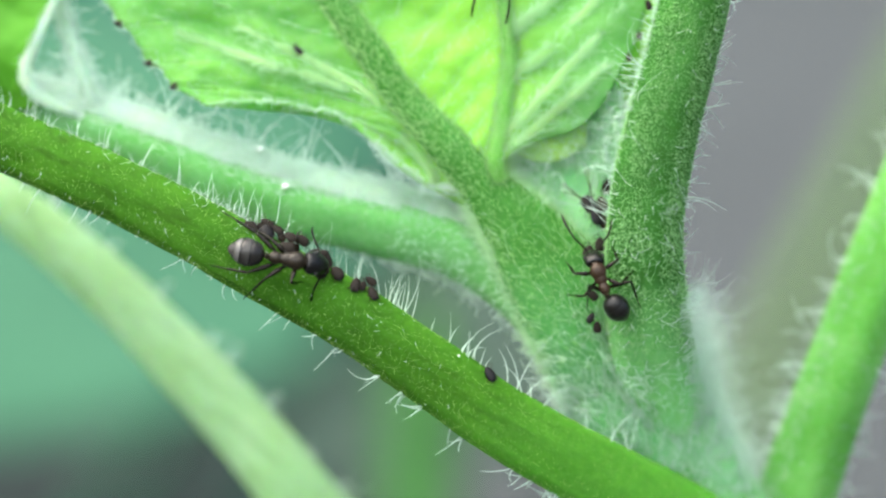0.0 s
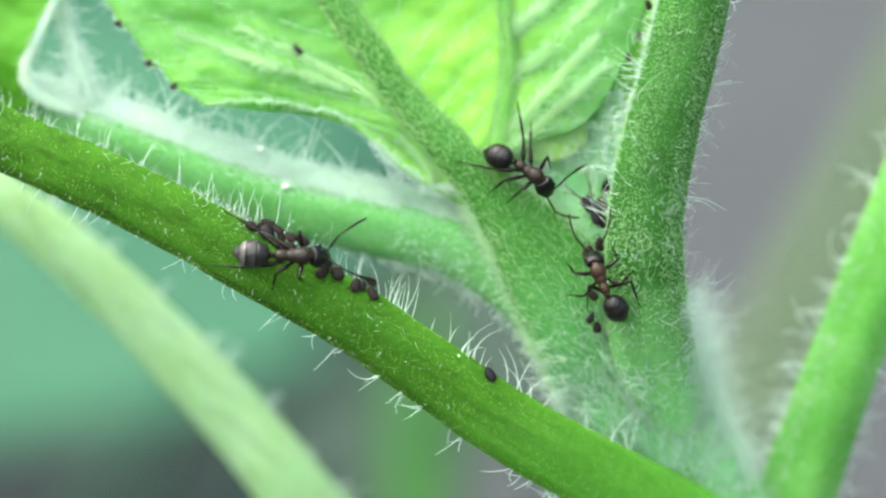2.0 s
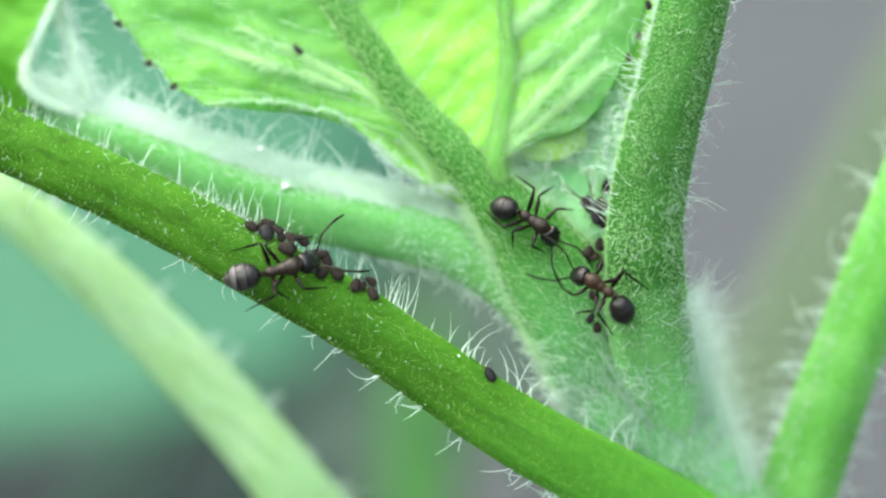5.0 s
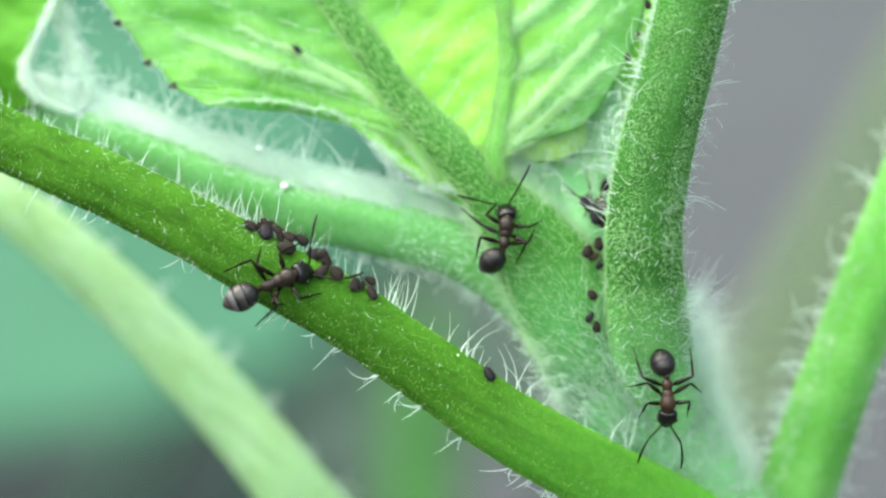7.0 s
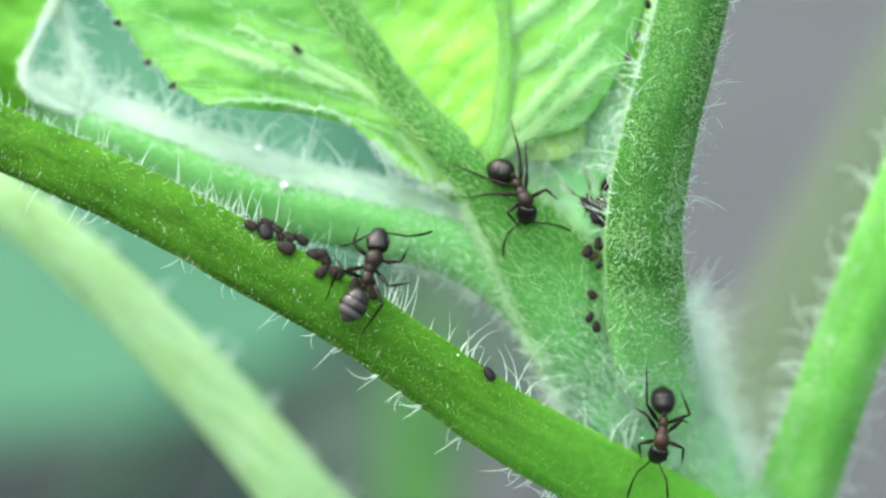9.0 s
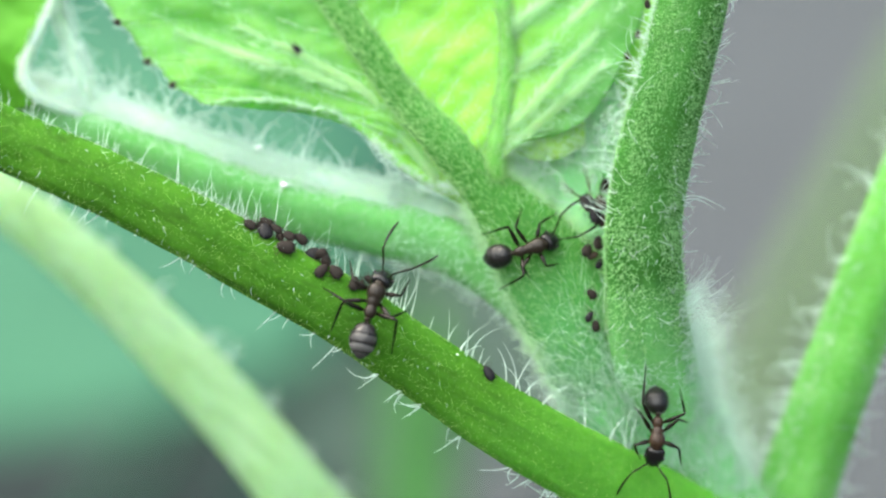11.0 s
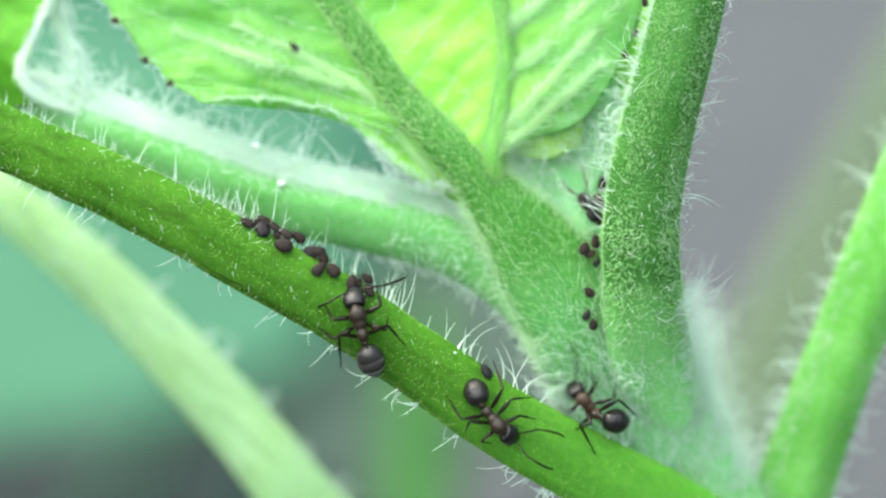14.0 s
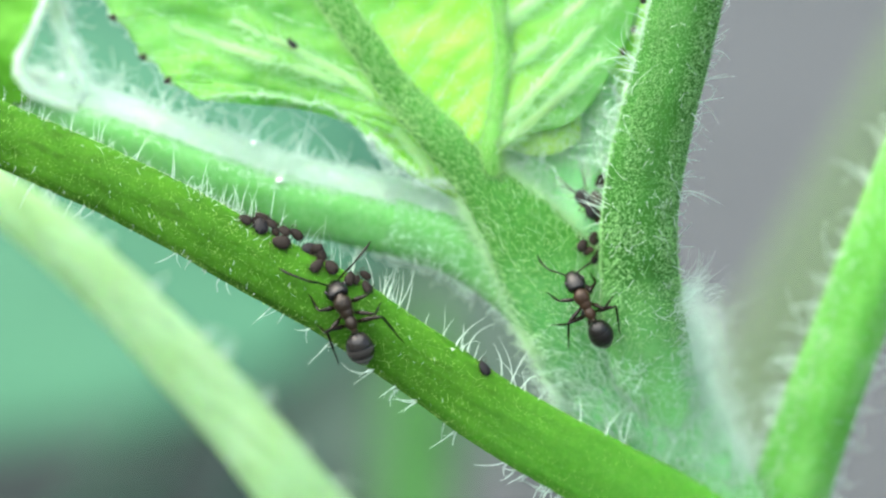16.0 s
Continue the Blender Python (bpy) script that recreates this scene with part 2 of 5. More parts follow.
def tube(points, rings=80, sides=28, ridges=0, depth=0.0, rough=0.0, solid=True, flat=1.0, groove=0.0):
    """A stem through rows of x, y, z, radius. Gives its mesh and its rings: centre, tangent, two normals, radius."""
    c = spline(points, rings)
    verts, faces, frames = [], [], []
    for i in range(rings):
        t = Vector(c[min(i + 1, rings - 1)][:3] - c[max(i - 1, 0)][:3]).normalized()
        n1 = (Vector((0, -1, 0)) - t * -t.y).normalized()
        n2 = t.cross(n1)
        o, r = Vector(c[i][:3]), c[i][3]
        frames.append((o, t, n1, n2, r))
        for s in range(sides):
            a = 2 * math.pi * s / sides
            d = n1 * math.cos(a) * flat + n2 * math.sin(a)
            k = 1.0
            if ridges:
                k += depth * math.cos(ridges * a + 0.7)
            if groove:
                for g0, g1 in ((0.5, 1.0), (0.95, 0.7), (-0.35, 0.4)):
                    off = a - g0 - 0.25 * noise.noise(Vector((i * 0.05, g0 * 9, 0)))
                    off = (off + math.pi) % (2 * math.pi) - math.pi
                    k -= groove * g1 * (0.6 + 0.6 * noise.noise(Vector((i * 0.13, g0 * 5, 3)))) * math.exp(-(off / 0.075) ** 2)
            if rough:
                k += rough * noise.noise(Vector((o + d * r)) * 0.55) + 0.4 * rough * noise.noise(Vector((o + d * r)) * 2.2)
            verts.append(o + d * (r * k))
    for i in range(rings - 1):
        for s in range(sides):
            e = (s + 1) % sides
            faces.append((i * sides + s, i * sides + e, (i + 1) * sides + e, (i + 1) * sides + s))
    faces.append(tuple(range(sides))[::-1])
    faces.append(tuple((rings - 1) * sides + s for s in range(sides)))
    if solid:
        n = len(SOLID_V)
        SOLID_V.extend(verts)
        SOLID_F.extend(tuple(i + n for i in f) for f in faces)
    return (verts, faces), frames


def hair(vs, fs, root, way, bend, length, r, segs=4):
    """One tapered, curved hair of three sides."""
    p, w = Vector(root), Vector(way).normalized()
    n0 = len(vs)
    step = length / segs
    for i in range(segs + 1):
        side = w.orthogonal().normalized()
        up = w.cross(side)
        rr = r * (1 - 0.8 * i / segs)
        for k in range(3):
            a = 2.0944 * k
            vs.append(p + (side * math.cos(a) + up * math.sin(a)) * rr)
        w = (w + bend / segs).normalized()
        p = p + w * step
    for i in range(segs):
        for k in range(3):
            j = (k + 1) % 3
            a = n0 + 3 * i
            fs.append((a + k, a + j, a + 3 + j, a + 3 + k))


def hairs_on(frames, count, low, high, length, r, rng, span=(0.0, 1.0), along=0.25, curl=0.8, segs=4, spread=0.35, flat=1.0, sag=(0, 0, 0), toward=(0, 0, 0), clumps=0):
    """Hairs on a stem between two angles (0 faces the viewer)."""
    vs, fs = [], []
    last = len(frames) - 1
    tufts = [span[0] + (i + rng.random()) / clumps * (span[1] - span[0]) for i in range(clumps)]
    for _ in range(count):
        u = rng.uniform(*span) * last
        if tufts and rng.random() < 0.75:
            u = min(max(rng.choice(tufts) + rng.gauss(0, 0.0025), span[0]), span[1]) * last
        i = min(int(u), last - 1)
        k = u - i
        o, t, n1, n2, rad = frames[i]
        o2, _, _, _, rad2 = frames[i + 1]
        a = radians(rng.uniform(low, high))
        n = n1 * math.cos(a) + n2 * math.sin(a)
        root = o.lerp(o2, k) + (n1 * math.cos(a) * flat + n2 * math.sin(a)) * (rad + (rad2 - rad) * k) * 0.985
        jit = Vector((rng.gauss(0, spread), rng.gauss(0, spread), rng.gauss(0, spread)))
        ln = length * rng.uniform(0.35, 1.0) ** 0.8 * rng.choice((0.6, 0.8, 1.0, 1.0, 1.25))
        bend = Vector((rng.gauss(0, curl), rng.gauss(0, curl), rng.gauss(0, curl))) + Vector(sag)
        hair(vs, fs, root, n + Vector(toward) + t * along + jit, bend, ln, r * rng.uniform(0.7, 1.2), segs)
    return vs, fs


def ball(rx, ry, rz, at=(0, 0, 0), seg=18, rows=12, taper=0.0, squeeze=0.0):
    """An ellipsoid along x; taper narrows its front."""
    vs, fs = [], []
    for i in range(rows + 1):
        b = math.pi * i / rows
        x, q = -math.cos(b), math.sin(b)
        k = 1 - taper * x
        for s in range(seg):
            a = 2 * math.pi * s / seg
            vs.append((at[0] + rx * x, at[1] + ry * q * k * math.cos(a), at[2] + rz * q * k * math.sin(a) * (1 - squeeze * (math.sin(a) < 0))))
    for i in range(rows):
        for s in range(seg):
            e = (s + 1) % seg
            fs.append((i * seg + s, i * seg + e, (i + 1) * seg + e, (i + 1) * seg + s))
    return vs, fs


def turned(profile, seg=20, wide=1.0, tall=1.0):
    """A body of rows x, radius turned about its length."""
    rows = spline(profile, 2 * len(profile) + 1)
    vs, fs = [], []
    for x, r in rows:
        for s in range(seg):
            a = 2 * math.pi * s / seg
            vs.append((x, r * wide * math.cos(a), r * tall * math.sin(a)))
    for i in range(len(rows) - 1):
        for s in range(seg):
            e = (s + 1) % seg
            fs.append((i * seg + s, i * seg + e, (i + 1) * seg + e, (i + 1) * seg + s))
    fs.append(tuple(range(seg)))
    fs.append(tuple((len(rows) - 1) * seg + s for s in range(seg)))
    return vs, fs


def limb(points, sides=8):
    """A thin jointed limb through rows of x, y, z, radius in its own millimetres."""
    g, _ = tube(points, max(6, 4 * (len(points) - 1) + 1), sides, solid=False)
    return g


# ---- ground and distance ----
def build_ground():
    vs, fs = [], []
    xs = [-60, -12, -4, -2, -1, -0.5, 0, 0.5, 1, 2, 4, 12, 60]
    ys = [-60, -12, -3, -1, 0, 0.5, 1, 1.5, 2, 3, 5, 12, 60]
    for y in ys:
        for x in xs:
            vs.append((x, y, 0))
    for j in range(len(ys) - 1):
        for i in range(len(xs) - 1):
            a = j * len(xs) + i
            fs.append((a, a + 1, a + len(xs) + 1, a + len(xs)))
    ob = new("ground", mesh_of("ground", vs, fs, GROUND))
    tagged(ob, "pale grey bare ground far below the plant", "ground", kind="structure")


build_ground()


# ---- the plant ----
def to_ground(start, foot, r0, r1):
    """Rows of a stem from below the fork to the ground, close together at first."""
    a, b = Vector(start), PLAN.inverted() @ Vector((foot.x, foot.y, -0.01))
    return [(*a.lerp(b, k), r0 + (r1 - r0) * k) for k in (0.015, 0.04, 0.1, 0.22, 0.45, 0.72, 1.0)]


def build_plant():
    rng = random.Random(3)
    foot = FOOT.copy()
    base = tuple(foot)
    plant = thing("plant", foot, "soft hairy green plant with branching stems growing from the ground", "plant")

    # main stem, upright
    geo, fr = tube([(11.03, 2.6, 13.87, 1.38), (10.18, 1.9, 10.11, 1.42), (9.6, 1.6, 7.79, 1.44), (8.99, 1.5, 5.5, 1.46), (8.47, 1.5, 3.22, 1.51), (8.16, 1.6, 0.94, 1.51), (8.2, 1.9, -1.12, 1.56), (8.4, 2.6, -3.21, 1.71), (8.91, 4.8, -5.63, 1.92), (9.84, 7.2, -8.41, 2.1), (10.96, 8.8, -11.24, 2.27), (12.72, 9.6, -15.75, 2.43), *to_ground((12.7, 9.6, -15.75), foot, 2.4, 3.5)], 190, 36, 5, 0.02, 0.015)
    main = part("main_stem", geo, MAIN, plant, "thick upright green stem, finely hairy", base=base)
    part("hairs", joined(hairs_on(fr, 46, -112, -66, 0.95, 0.025, rng, (0, 0.33), 0.0, 1.2, 6, toward=(0.4, 0, 0.2)),
                         hairs_on(fr, 34, -108, -70, 2.0, 0.02, rng, (0.1, 0.31), -0.2, 1.5, 8, toward=(-0.2, 0, 0.5), clumps=14),
                         hairs_on(fr, 46, 50, 100, 2.4, 0.019, rng, (0.11, 0.29), 0.0, 1.7, 8, toward=(-0.7, -0.7, 0.4)),
                         hairs_on(fr, 380, 62, 110, 0.5, 0.011, rng, (0.03, 0.17), 0.0, 1.2, 4, toward=(-0.1, -0.2, 0.1)),
                         hairs_on(fr, 44, 62, 120, 1.4, 0.016, rng, (0.04, 0.27), 0.0, 0.9, 5, toward=(-0.3, 0, 0.2)),
                         hairs_on(fr, 1500, -130, -40, 2.1, 0.011, rng, (0.36, 0.62), -0.5, 0.8, 5, toward=(0.3, 0.2, 0.3)),
                         hairs_on(fr, 50, -80, 80, 0.6, 0.014, rng, (0.34, 0.45), -0.3, 1.8, 5)), HAIR, main, "pale curved hairs", kind="stuff", base=base)
    part("down", joined(hairs_on(fr, 16000, -100, 100, 0.135, 0.017, rng, (0, 0.3), 0.45, 0.5, 3, 0.32),
                        hairs_on(fr, 2600, -100, 100, 0.3, 0.02, rng, (0.28, 0.4), 0.6, 1.2, 3, 0.5)), HAIR_GREEN, main, "dense short green bristles", kind="stuff", base=base)
    part("wool", joined(hairs_on(fr, 3000, -95, 95, 0.6, 0.012, rng, (0.4, 0.6), -1.2, 0.8, 4, 0.4),
                        hairs_on(fr, 800, 10, 95, 1.5, 0.016, rng, (0.41, 0.6), -1.8, 0.6, 6, 0.3, clumps=40),
                        hairs_on(fr, 500, -95, -35, 1.6, 0.015, rng, (0.42, 0.6), -1.6, 0.7, 6, 0.3, clumps=40)), NODE_HAIR, main, "pale wool round the stem's foot", kind="stuff", base=base)
    part("curled_hairs", joined(hairs_on(fr, 90, -85, 20, 0.55, 0.017, rng, (0, 0.3), 0.9, 2.6, 6, 0.5),
                                hairs_on(fr, 150, -85, 85, 0.7, 0.017, rng, (0.24, 0.42), 0.9, 2.4, 6, 0.5)), HAIR, main, "scattered pale curled hairs", kind="stuff", base=base)

    # lower petiole, in front
    geo, fr = tube([(-21.85, 2.9, 6.39, 1.28), (-18.06, 2.4, 4.56, 1.3), (-13.7, 1.7, 2.65, 1.3), (-10, 1.25, 0.82, 1.32), (-7.61, 1.25, -0.55, 1.34), (-3.74, 1.3, -2.71, 1.37), (-1.23, 1.4, -4.42, 1.39), (1.85, 1.6, -6.6, 1.44), (4.73, 2, -8.35, 1.51), (7.81, 3.4, -10.09, 1.63), (11.11, 6, -12.13, 1.86), (13.2, 7.5, -13.76, 1.93)], 150, 90, 7, 0.015, 0.03, groove=0.035, flat=0.62)
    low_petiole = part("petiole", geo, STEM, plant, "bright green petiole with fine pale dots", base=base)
    part("hairs", joined(hairs_on(fr, 64, -112, -66, 1.35, 0.021, rng, (0.05, 0.62), 0.0, 0.45, 5, 0.18, toward=(-0.1, 0, 1.2), clumps=80, flat=0.62),
                         hairs_on(fr, 16, -104, -76, 1.9, 0.022, rng, (0.3, 0.52), 0.0, 0.4, 9, 0.2, toward=(0.1, 0, 1.4), clumps=7, flat=0.62),
                         hairs_on(fr, 27, -106, -74, 2.5, 0.028, rng, (0.47, 0.86), 0.0, 0.9, 10, 0.3, toward=(-0.2, 0, 1.2), clumps=24, flat=0.62),
                         hairs_on(fr, 52, 72, 108, 1.15, 0.036, rng, (0.1, 0.95), -0.2, 0.8, 6, 0.5, toward=(-0.5, 0, -0.4), clumps=48, flat=0.62),
                         hairs_on(fr, 26, 72, 104, 1.5, 0.034, rng, (0.5, 0.85), -0.6, 1.1, 7, 0.3, toward=(-0.3, 0, -0.3), clumps=9, flat=0.62),
                         hairs_on(fr, 170, -100, -76, 0.6, 0.015, rng, (0.04, 0.42), 0.3, 1.4, 5, 0.4, toward=(-0.1, 0, 0.5), clumps=55, flat=0.62),
                         hairs_on(fr, 60, -80, -40, 0.7, 0.014, rng, (0.04, 0.4), 0.5, 1.6, 5, 0.4, toward=(0.2, 0, -0.8), flat=0.62),
                         hairs_on(fr, 40, -70, 70, 0.4, 0.015, rng, (0, 0.55), 0.3, 0.9, toward=(0, 0, -1), flat=0.62),
                         hairs_on(fr, 110, -80, 80, 0.2, 0.016, rng, (0, 0.6), 0.0, 0.6, 3, 0.3, toward=(0.1, 0, -1.6), flat=0.62)), HAIR, low_petiole, "long pale hairs in tufts", kind="stuff", base=base)
    part("bristles", joined(*(hairs_on(fr, many, -86, 86, 0.09, 0.0125, rng, reach, 0.0, 0.4, 3, 0.5, toward=(0.1, 0, -1.2), flat=0.62) for many, reach in ((3900, (0, 0.62)), (800, (0.6, 0.8)), (200, (0.8, 1))))), BRISTLE, low_petiole, "tiny pale bristles", kind="stuff", base=base)

    # upper petiole, behind
    geo, fr = tube([(-23.53, 7.4, 9.2, 1.01), (-20.33, 7.1, 7.25, 1.11), (-17.87, 6.8, 6.17, 1.15), (-15.17, 6.4, 5.33, 1.269), (-11.5, 5.7, 3.94, 1.383), (-6.72, 5.3, 2.15, 1.487), (-1.99, 5.3, 1.02, 1.517), (1.09, 5.2, 0.02, 1.517), (3.91, 4.7, -1.98, 1.557), (6.31, 5.4, -4.72, 1.85), (8.5, 6.2, -7.62, 2.15), (10.78, 7.5, -10.61, 2.42), (13.08, 8.5, -13.64, 2.44)], 130, 32, 5, 0.03, 0.04)
    up_petiole = part("petiole", geo, PETIOLE, plant, "pale green petiole felted with white hairs", base=base)
    felt = [(o.x, o.y - 0.12, o.z + 0.34 * min(1, i / 12, (100 - i) / 40), r * 0.82 * min(1, (112 - i) / 24)) for i, (o, _, _, _, r) in enumerate(fr) if 4 <= i < 100 and i % 6 == 0]
    pelt, nap = tube(felt, 100, 34, 0, 0, 0.12)
    part("hairs", joined(hairs_on(nap, 5000, -130, 40, 0.4, 0.014, rng, (0.02, 0.98), 0.4, 1.4, 4, 0.6),
                         hairs_on(nap, 260, -110, 10, 0.8, 0.024, rng, (0.05, 0.95), 0.4, 1.8, 6, 0.6)), HAIR_WHITE, up_petiole, "short white nap", kind="stuff", base=base)
    part("felt", pelt, WOOL, up_petiole, "thick white felt on the petiole's upper side", base=base)
    part("hairs", joined(hairs_on(fr, 15000, -140, -20, 0.5, 0.015, rng, (0.12, 0.5), 0.2, 1.2, 3),
                         hairs_on(fr, 1600, -50, -5, 0.5, 0.016, rng, (0.12, 0.46), 0.2, 1.2, 3),
                         hairs_on(fr, 170, -120, -60, 1.9, 0.026, rng, (0.1, 0.62), 0.0, 1.2, 6, toward=(-0.1, 0, 0.8), clumps=60),
                         hairs_on(fr, 74, -115, -60, 3.3, 0.036, rng, (0.24, 0.62), 0.0, 1.9, 10, toward=(-0.5, 0, 0.9), clumps=18),
                         hairs_on(fr, 320, 65, 125, 0.95, 0.018, rng, (0.3, 0.62), 0.3, 0.9, toward=(0.3, -0.2, -0.3), clumps=90)), HAIR_WHITE, up_petiole, "dense white hairs", kind="stuff", base=base)
    part("hairs", joined(hairs_on(fr, 6000, -140, -35, 0.55, 0.014, rng, (0.36, 0.7), 0.3, 1.0, 3), hairs_on(fr, 3000, -140, 0, 0.55, 0.014, rng, (0.5, 0.98), 0.3, 1.0, 3),
                         hairs_on(fr, 1500, 0, 110, 0.6, 0.014, rng, (0.5, 0.98), 0.3, 1.0, 3)), NODE_HAIR, up_petiole, "pale green hairs near the fork", kind="stuff", base=base)

    # right petiole
    geo, fr = tube([(21.57, 9.5, 5.2, 1.58), (20.49, 9, 2.97, 1.57), (18.71, 8.6, -1.2, 1.56), (17.26, 8.4, -4.85, 1.56), (15.99, 8.4, -8.26, 1.61), (15.05, 8.6, -11.21, 1.71), (14.37, 9, -13.95, 1.91), (14.19, 9.5, -16.23, 1.97)], 90, 40, 5, 0.04, 0.02)
    right_petiole = part("petiole", geo, SOFT, plant, "light green petiole with soft hairs", base=base)
    part("hairs", joined(hairs_on(fr, 110, 60, 120, 1.9, 0.028, rng, (0.05, 0.9), 0.0, 1.3, 7, toward=(-0.2, 0, 0.4), clumps=40),
                         hairs_on(fr, 120, -120, -60, 1.5, 0.024, rng, (0.05, 0.9), 0.0, 0.9, toward=(0.2, 0, -0.2), clumps=40),
                         hairs_on(fr, 900, 30, 75, 0.5, 0.011, rng, (0, 1), 0.9, 0.9, 3),
                         hairs_on(fr, 600, -70, 70, 0.3, 0.011, rng, (0, 1), 0.4, 0.9, 3)), HAIR, right_petiole, "pale hairs", kind="stuff", base=base)

    # swollen node where the petioles meet
    geo, fr = tube([(5.85, 3.5, -1.37, 0.37), (6.38, 3.5, -3.0, 1.39), (7.18, 4.2, -4.9, 2.28), (8.19, 5.2, -7.07, 2.8), (9.59, 6.4, -9.78, 3.06), (11.34, 8.2, -13.61, 2.98)], 70, 36, 0, 0, 0.05, flat=0.55)
    node = part("node", geo, NODE, plant, "swollen pale green woolly node", base=base)
    part("hairs", joined(hairs_on(fr, 9000, -95, 95, 0.9, 0.012, rng, (0, 1), -1.8, 0.5, 4, flat=0.55),
                         hairs_on(fr, 1500, -88, 88, 2.0, 0.016, rng, (0.1, 0.97), -2.2, 0.6, 6, 0.25, flat=0.55, clumps=60),
                         hairs_on(fr, 900, 55, 110, 1.9, 0.014, rng, (0.2, 1), -0.9, 1.0, 5, flat=0.55),
                         hairs_on(fr, 150, -80, 85, 1.3, 0.03, rng, (0.2, 0.97), -2.0, 0.9, 6, 0.35, flat=0.55)), NODE_HAIR, node, "pale wool", kind="stuff", base=base)

    # thin woolly shoot behind the leaf's corner
    geo, fr = tube([(-16.56, 6.4, 11.99, 0.2), (-16.09, 5.8, 10.02, 0.22), (-15.47, 5.5, 8.33, 0.24), (-14.81, 5.5, 6.55, 0.3), (-13.9, 5.8, 4.9, 0.36)], 40, 14, 0, 0, 0.05)
    shoot = part("shoot", geo, WOOL, plant, "thin woolly white-haired shoot", base=base)
    part("hairs", joined(hairs_on(fr, 240, -180, 180, 1.5, 0.026, rng, (0, 1), 0.5, 1.2, 6, clumps=24), hairs_on(fr, 1800, -180, 180, 0.55, 0.014, rng, (0, 1), 0.5, 1.2, 4)), HAIR_WHITE, shoot, "white wool", kind="stuff", base=base)

    geo, fr = tube([(10.57, 13, -2.52, 0.1), (11.13, 13, -4.3, 0.15), (11.6, 13, -6.33, 0.3), (12.4, 13, -9.63, 0.6), (13.7, 13, -13.19, 1.1), (14.4, 12, -16.1, 1.7)], 50, 20, 0, 0, 0.06)
    bud = part("side_shoot", geo, PETIOLE, plant, "pale woolly side shoot behind the main stem", base=base)
    part("hairs", hairs_on(fr, 1900, -180, 180, 3.4, 0.013, rng, (0.14, 0.9), -0.6, 1.0, 5, toward=(0, -0.3, 0.2)), HAIR, bud, "pale wool", kind="stuff", base=base)

    # a folded lobe of the leaf behind the main stem
    geo = loft([(6.13, 6.4, 5.41), (6.39, 6.8, 7.95), (7.27, 7.4, 12.1)], [(8.4, 6.4, 4.81), (8.91, 6.8, 7.47), (10.05, 7.4, 12.1)], 30, 16, 0.5, 1.0)
    lobe = part("leaf_lobe", geo, LEAF, plant, "shaded green leaf lobe behind the stem", base=base)
    lobe.modifiers.new("thickness", "SOLIDIFY").thickness = 0.00012

    geo = loft([(2.83, 3.4, 4.3), (3.8, 3.3, 4.75), (4.9, 3.2, 4.95), (5.9, 3.4, 5.3)], [(3.0, 3.5, 3.95), (3.8, 3.45, 3.62), (4.8, 3.4, 3.65), (5.9, 3.6, 4.2)], 34, 20, -0.1, 0.2)
    lobe = part("leaf_lobe", geo, YOUNG, plant, "small rounded yellow-green leaf lobe in the fork", base=base)
    vs, fs = [], []
    for _ in range(260):
        hair(vs, fs, Vector(rng.choice(geo[0])), (rng.gauss(0.3, 0.6), -0.7, rng.gauss(-0.5, 0.6)), Vector((rng.gauss(0, 1), 0, rng.gauss(0, 1))), rng.uniform(0.3, 0.8), 0.012)
    part("hairs", (vs, fs), NODE_HAIR, lobe, "fine pale down", kind="stuff", base=base)
    lobe.modifiers.new("thickness", "SOLIDIFY").thickness = 0.00012

    # corner leaf and the sheath in the fork
    geo = loft([(-23.95, 4, 14.06), (-22.83, 4.2, 10.8), (-21.46, 4.4, 7.77), (-19.89, 4.8, 5.33)], [(-15.67, 4.6, 11.79), (-16.28, 4.6, 10.14), (-17.22, 4.6, 8.02), (-17.03, 4.9, 5.92)], 50, 26, 0.8, 0.6)
    corner = part("leaf_blade", geo, LEAF_OLD, plant, "corner of a green leaf with a pale edge", base=base)
    corner.modifiers.new("thickness", "SOLIDIFY").thickness = 0.00012
    g, fr = tube([(-15.67, 4.6, 11.79, 0.14), (-16.28, 4.6, 10.14, 0.16), (-17.03, 4.6, 8.49, 0.19), (-17.41, 4.6, 7.43, 0.21), (-17.1, 4.7, 6.57, 0.24), (-16.27, 5, 6.02, 0.19), (-15, 5.2, 5.58, 0.12)], 30, 10, 0, 0, 0.05)
    part("margin", g, WOOL, corner, "thick pale leaf edge", base=base)
    part("hairs", hairs_on(fr, 1100, -180, 180, 0.34, 0.013, rng, (0, 1), 0.3, 1.2, 4), HAIR_WHITE, corner, "white wool along the edge", kind="stuff", base=base)
    geo = loft([(1.55, 4.2, 2.6), (3.42, 4, 0.49), (5.28, 3.8, -1.84), (6.91, 3.8, -4.65)], [(2.86, 5.2, 5.94), (5.09, 4.8, 6.62), (7.38, 3.8, 6.09), (7.35, 3.4, -3.7)], 40, 26, 0.3, 1.2)
    n = len(SOLID_V)
    SOLID_V.extend(geo[0])
    SOLID_F.extend(tuple(i + n for i in f) for f in geo[1])
    sheath = part("sheath", geo, SHEATH, plant, "pale green woolly sheath in the fork", base=base)
    sheath.modifiers.new("thickness", "SOLIDIFY").thickness = 0.00025
    vs, fs = [], []
    bare = [q for q in geo[0] if not (q.x > 4.9 and -1.3 < q.z < 3.0)]
